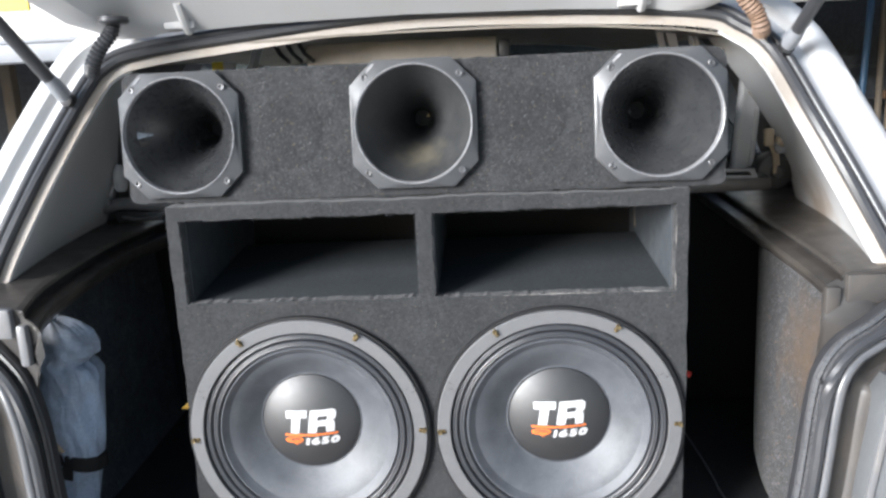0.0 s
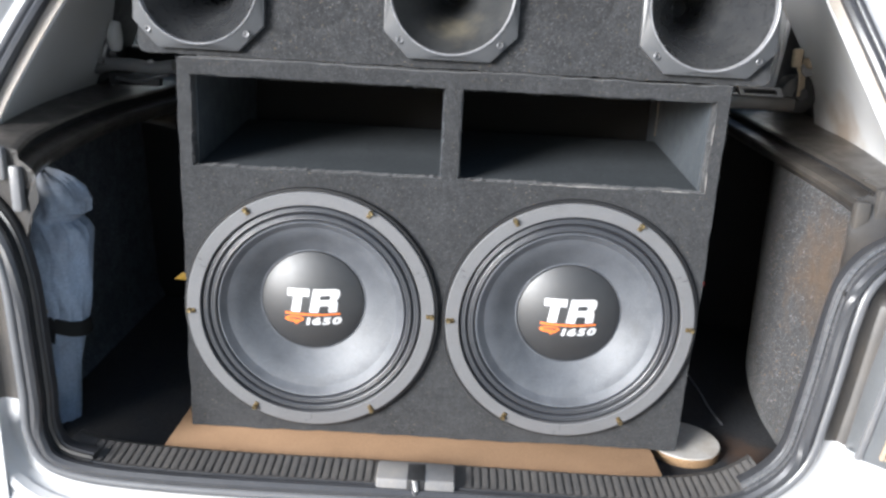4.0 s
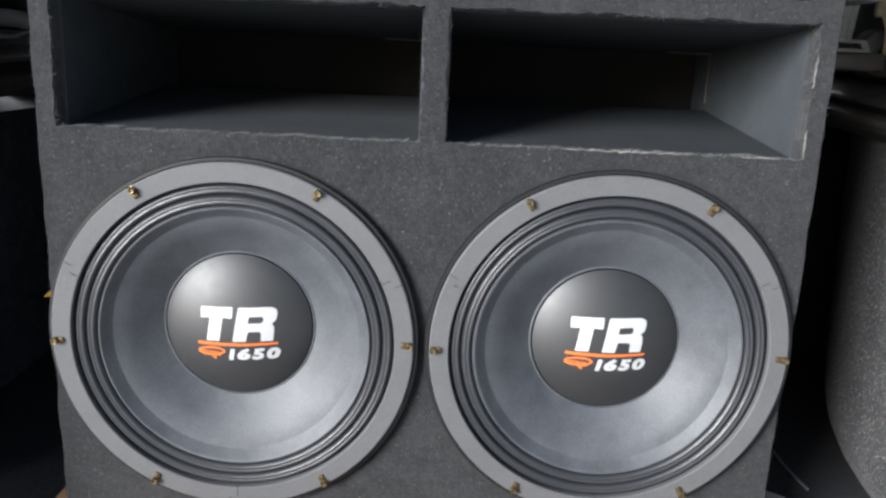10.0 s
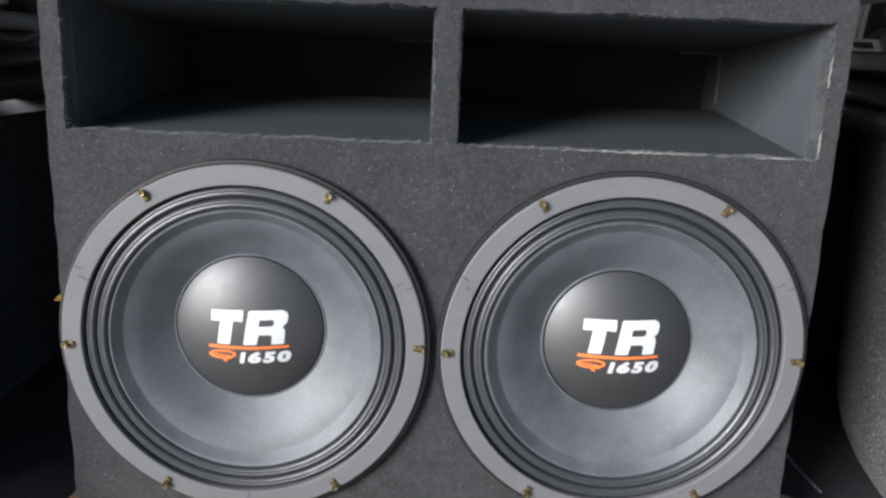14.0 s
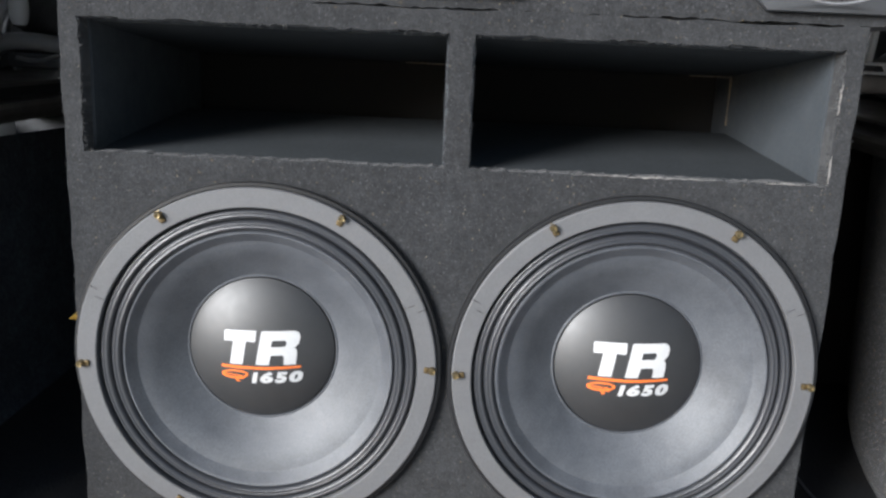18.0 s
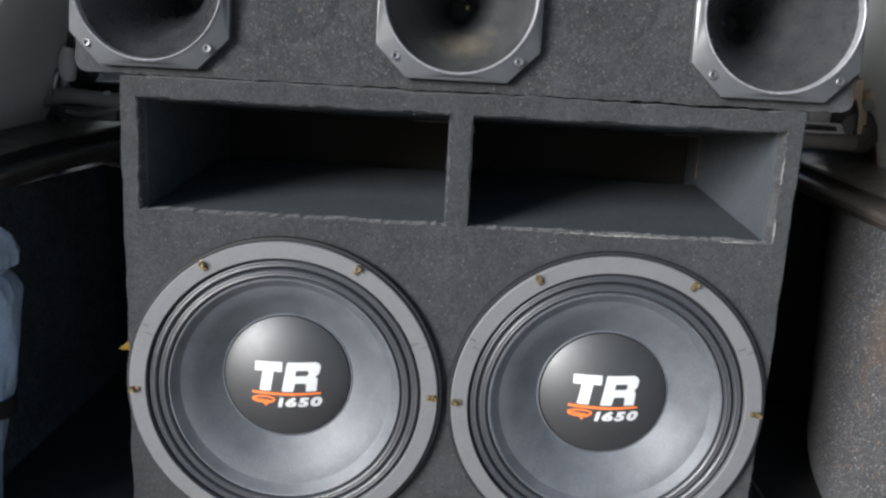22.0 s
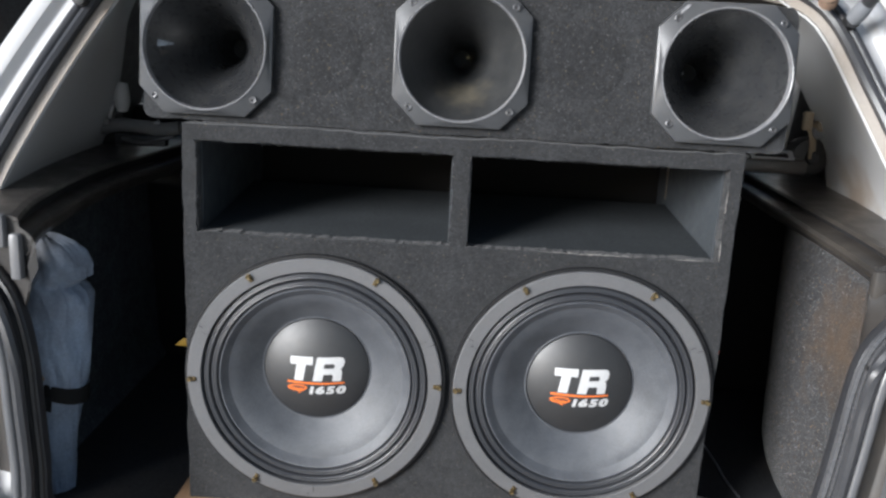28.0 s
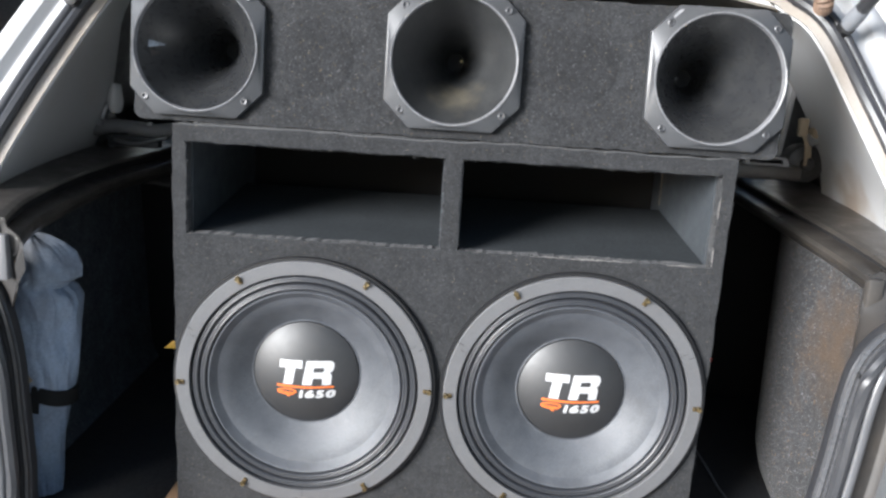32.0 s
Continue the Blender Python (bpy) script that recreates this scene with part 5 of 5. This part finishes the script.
for s, a, b in ((-1, (-0.582, 0.13, 0.533), (-0.693, -0.11, 0.845)), (1, (0.577, 0.16, 0.563), (0.605, -0.16, 0.795))):
    a, b = Vector(a), Vector(b)
    strut = part("gas_strut", tube([a, a.lerp(b, 0.62), a.lerp(b, 0.621), b], 0.009, 14, radii=[0.0105, 0.0105, 0.005, 0.005]), SEAL, car, "black gas strut holding the tailgate")
    part("strut_end", tube([a.lerp(b, -0.01), a.lerp(b, 0.03), a.lerp(b, 0.075), a.lerp(b, 0.11)], 0.0118, 12, radii=[0.009, 0.0125, 0.0125, 0.0108]), GUTTER, strut, "scuffed grey end fitting of the strut")
    part("ball_socket", lathe([(0.0, -0.012), (0.010, -0.010), (0.013, 0.0), (0.010, 0.010), (0.0, 0.012)], tuple(a), 14), DARK_STEEL, strut)

# ---- loose things in the boot ----
board = thing("hardboard_sheet", (0, 0.1, -0.2305), "thin brown hardboard sheet under the speaker cabinet", "board")
part("sheet", block((-0.411, -0.071, -0.2315), (0.352, 0.50, -0.2085), 0.002), HARDBOARD, board)

disc = thing("plywood_disc", (0.41, 0.06, -0.2315), "pale round plywood offcut lying on the boot floor", "wood offcut")
part("face", lathe([(0.0, 0.0), (0.0600, 0.0), (0.0617, -0.0015)], (0.416, 0.0530, -0.2145), 48, axis="z"), PLY, disc)
part("edge", lathe([(0.0617, -0.0017), (0.0622, -0.009), (0.0615, -0.0165), (0.0, -0.0165)], (0.416, 0.0530, -0.2145), 48, axis="z"), PLY_EDGE, disc, "raw brown plywood edge")

bag = thing("cloth_bundle", (-0.60, 0.045, -0.2315), "blue-grey cloth bundle standing by the lining, tied with a black strap", "bundle")
rnd = random.Random(4)
rows = []
BUNDLE = ((-0.2315, 0.028, 0.026, -0.640), (-0.20, 0.030, 0.028, -0.640), (-0.17, 0.031, 0.030, -0.638), (-0.14, 0.032, 0.031, -0.635), (-0.11, 0.034, 0.033, -0.631), (-0.09, 0.035, 0.034, -0.627), (-0.07, 0.036, 0.036, -0.622),
          (-0.045, 0.041, 0.041, -0.621), (-0.015, 0.045, 0.046, -0.621), (0.015, 0.046, 0.050, -0.622), (0.045, 0.050, 0.052, -0.621), (0.07, 0.053, 0.053, -0.620), (0.088, 0.050, 0.050, -0.623), (0.100, 0.044, 0.046, -0.630), (0.106, 0.046, 0.046, -0.628),
          (0.115, 0.054, 0.048, -0.618), (0.130, 0.053, 0.046, -0.618), (0.148, 0.047, 0.040, -0.624), (0.162, 0.036, 0.030, -0.630), (0.172, 0.020, 0.016, -0.636), (0.176, 0.003, 0.003, -0.638))
BUNDLE = [tuple(a + (b - a) * j / 3 for a, b in zip(p, q)) for p, q in zip(BUNDLE, BUNDLE[1:]) for j in range(3)] + [BUNDLE[-1]]
for z, w, d, cx in BUNDLE:
    z, w, cx = max(-0.2315, 0.017 + 0.967 * z - 0.030 * max(0.0, -z) / 0.23), 0.967 * w, 0.967 * cx
    row = []
    for i in range(96):
        a = 2 * math.pi * i / 96
        n1 = noise.noise(Vector((math.cos(a) * 2.0, math.sin(a) * 2.0, z * 13)))
        n2 = abs(noise.noise(Vector((math.cos(a + 5 * z) * 1.7 + 7, math.sin(a + 5 * z) * 1.7, z * 11 + 1.6 * math.sin(a)))))
        n3 = abs(noise.noise(Vector((math.cos(a - 6 * z) * 3.6, math.sin(a - 6 * z) * 3.6 + 3, z * 26 + 3 * math.cos(a)))))
        fold = 1.04 + 0.09 * n1 - 0.17 * n2 - 0.10 * n3
        row.append((cx + w * fold * math.cos(a), 0.045 + d * fold * math.sin(a), z + 0.006 * n1))
    rows.append(row)
part("cloth", loft(rows, closed=True), BAG, bag)
rows = [[(-0.6005 + (0.0355 + e) * math.cos(2 * math.pi * i / 32), 0.045 + (0.0370 + e) * math.sin(2 * math.pi * i / 32), -0.050 + h - 0.014 * math.cos(2 * math.pi * i / 32)) for i in range(32)] for h, e in ((-0.013, 0.0), (-0.013, 0.003), (0.012, 0.003), (0.012, 0.0))]
part("strap", loft(rows, closed=True), CLOTH_STRAP, bag, "black webbing strap")
flap = prism([(-0.630, -0.076), (-0.600, -0.082), (-0.597, -0.058), (-0.630, -0.056)], 0.0035, 0.0065, bevel=0.001)
part("strap_end", flap, CLOTH_STRAP, bag, "loose end of the black strap")
part("cord", tube(smooth_path([(-0.644, 0.010, 0.024), (-0.630, 0.000, 0.006), (-0.617, -0.002, -0.010), (-0.606, 0.000, -0.028)], 6), 0.0035, 8), BELT, bag, "faded brown cord across the cloth")

cable = thing("speaker_cable", (0.51, 0.30, -0.2320), "thin pale grey cable lying on the floor beside the cabinet", "cable")
part("wire", tube(smooth_path([(0.395, 0.60, -0.12), (0.45, 0.57, -0.20), (0.50, 0.50, -0.2285), (0.509, 0.389, -0.2292), (0.512, 0.264, -0.2292), (0.510, 0.200, -0.2292), (0.514, 0.139, -0.2288)], 8), 0.0019, 8), CABLE, cable)
red = thing("red_wire_end", (0.40, 0.06, 0.07), "short red wire end sticking out beside the cabinet", "cable")
part("wire", tube(smooth_path([(0.385, 0.10, 0.055), (0.400, 0.07, 0.060), (0.414, 0.06, 0.057)], 6), 0.005, 8), RED_CABLE, red)
tag = thing("yellow_tag", (-0.415, 0.06, 0.017), "small yellow plastic tag beside the cabinet", "tag")
part("flap", prism([(-0.4280, 0.0170), (-0.4080, 0.0170), (-0.4080, 0.0290), (-0.4150, 0.0290)], 0.060, 0.063, bevel=0.001), TAG_YELLOW, tag)

# ---- unseen wall added beside the car to hold back sky light ----
yard = thing("sky_block_wall", (3.1, 1.4, -LIFT), "unseen dim wall added to hold back sky light", "wall", kind="structure")
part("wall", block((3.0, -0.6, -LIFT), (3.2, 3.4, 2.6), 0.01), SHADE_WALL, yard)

# ---- shop front behind the yard ----
back = thing("shop_back_wall", (0, 9.5, -LIFT), "dark back wall of the open shop behind the car", "wall", kind="structure")
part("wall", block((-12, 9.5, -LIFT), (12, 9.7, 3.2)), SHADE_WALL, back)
roof = thing("shop_ceiling", (0, 7.8, 1.5), "dark shop ceiling", "ceiling", kind="structure")
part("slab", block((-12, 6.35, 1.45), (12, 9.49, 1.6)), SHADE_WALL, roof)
fascia = thing("shop_fascia", (0, 6.1, 0.7), "white fascia board over the shop opening", "fascia", kind="structure")
part("board", block((-12, 6.0, FASCIA + 0.22), (12, 6.3, FASCIA + 2.4), 0.01), PLASTER, fascia)
part("stripe", block((-12, 5.985, FASCIA + 0.47), (-4.02, 5.999, FASCIA + 0.80)), YELLOW, fascia, "yellow painted stripe")
gutter = part("gutter", block((-12, 5.88, FASCIA), (0.5, 6.02, FASCIA + 0.20), 0.03), GUTTER, fascia, "grey metal gutter")
part("gutter_lip", block((-12, 5.86, FASCIA + 0.17), (0.5, 5.90, FASCIA + 0.21), 0.01), GUTTER, gutter)
for x, mat, lean in ((4.66, BLUE, 0.06), (4.86, TIMBER, 0.02), (4.99, TIMBER, 0.03)):
    pole = thing("leaning_pole", (x, 8.6, -LIFT), ("blue painted" if mat is BLUE else "bare timber") + " pole leaning in the shop opening", "pole", group="poles in the shop")
    part("pole_shaft", tube([(x - lean * 2, 8.5, -LIFT), (x, 8.6, 0.2), (x + lean, 8.65, FASCIA + 0.4)], 0.04, 10), mat, pole)
rack = thing("shop_rack", (5.3, 8.9, -LIFT), "dark metal storage rack in the shop", "rack")
for z in (-0.4, 0.05, 0.48):
    part("shelf", block((3.8, 8.75, z), (6.9, 9.25, z + 0.03), 0.005), DARK_STEEL, rack)
for x in (3.82, 6.88):
    part("upright", block((x - 0.025, 8.73, -LIFT), (x + 0.025, 8.77, 1.3), 0.004), DARK_STEEL, rack)
rb = random.Random(9)
for k in range(9):
    x, z = 4.0 + 0.31 * k, (-0.37, 0.08, 0.51)[k % 3]
    box = thing("storage_carton", (x, 9.0, z), "small worn brown carton on the rack", "carton", group="cartons on the rack")
    part("carton_body", block((x - 0.10, 8.9, z), (x + 0.10, 9.1, z + rb.uniform(0.10, 0.22)), 0.004), (TIMBER, HARDBOARD, SHADE_WALL)[k % 3], box)
for x in (-5.95,):
    pole = thing("timber_post", (x, 8.6, -LIFT), "timber post in the shop opening", "post")
    part("post_shaft", block((x - 0.07, 8.55, -LIFT), (x + 0.07, 8.7, FASCIA + 0.5), 0.01), TIMBER, pole)

# ---- frayed felt and worn edges on the cabinet ----
rf = random.Random(21)
fuzz = bmesh.new()


def hair(p, way, length, width):
    side = Vector((way.z, 0.0, -way.x)).normalized() * width
    bend = Vector((rf.uniform(-1, 1), rf.uniform(-1, 0.2), rf.uniform(-1, 1))) * length * 0.5
    a, q, t = fuzz.verts.new(p - side), fuzz.verts.new(p + side), fuzz.verts.new(p + way * length + bend)
    fuzz.faces.new((a, q, t))


for x0, x1 in ((PX[0], PX[1]), (PX[2], PX[3])):
    for (ax, az), (bx, bz), way, n in (((x0, PZ0), (x0, PZ1), (1, 0, 0), 150), ((x1, PZ0), (x1, PZ1), (-1, 0, 0), 120), ((x0, PZ1), (x1, PZ1), (0, 0, -1), 190), ((x0, PZ0), (x1, PZ0), (0, 0, 1), 150)):
        for k in range(n):
            f = rf.random()
            hair(Vector((ax + (bx - ax) * f, rf.uniform(-0.001, 0.004), az + (bz - az) * f)), Vector(way), rf.uniform(0.001, 0.0042), rf.uniform(0.0003, 0.0007))
for k in range(420):
    f = rf.random()
    x, way = ((BX0, (-1, 0, 0)), (BX1, (1, 0, 0)))[k % 2]
    hair(Vector((x, rf.uniform(0, 0.004), BZ0 + (BZ1 - BZ0) * f)), Vector(way), rf.uniform(0.001, 0.0028), 0.0005)
tagged(part("edge_fuzz", fuzz, FELT, cabinet, "frayed felt fibres along the edges", smooth=False), kind="stuff")
WORN = material("bared_pale_edge", (0.22, 0.21, 0.20), 0.9, grain=0.4, grain_size=300, stain=0.6, stain_size=60, stain_colour=(0.12, 0.11, 0.10))
for ax, az, bx, bz in ((0.118, PZ0, 0.262, PZ0), (0.31, PZ0, 0.352, PZ0), (PX[3], PZ0 + 0.002, PX[3], PZ0 + 0.030), (PX[3], PZ0 + 0.070, PX[3], PZ1 - 0.03)):
    n = max(3, int(math.hypot(bx - ax, bz - az) / 0.004))
    top, low = [], []
    for i in range(n + 1):
        f = i / n
        wob = 0.0008 * rf.uniform(-1, 1)
        thick = 0.0010 * rf.uniform(0.3, 1.0) * math.sin(math.pi * min(1, 0.06 + 0.9 * f))
        x, z = ax + (bx - ax) * f, az + (bz - az) * f
        if az == bz:
            top.append((x, -0.0012, z + wob + thick))
            low.append((x, -0.0012, z + wob - thick))
        else:
            top.append((x + wob + thick, -0.0012, z))
            low.append((x + wob - thick, -0.0012, z))
    part("worn_edge", thicken(loft([top, low]), 0.0018), WORN, cabinet, "pale bared edge of the port", smooth=False)
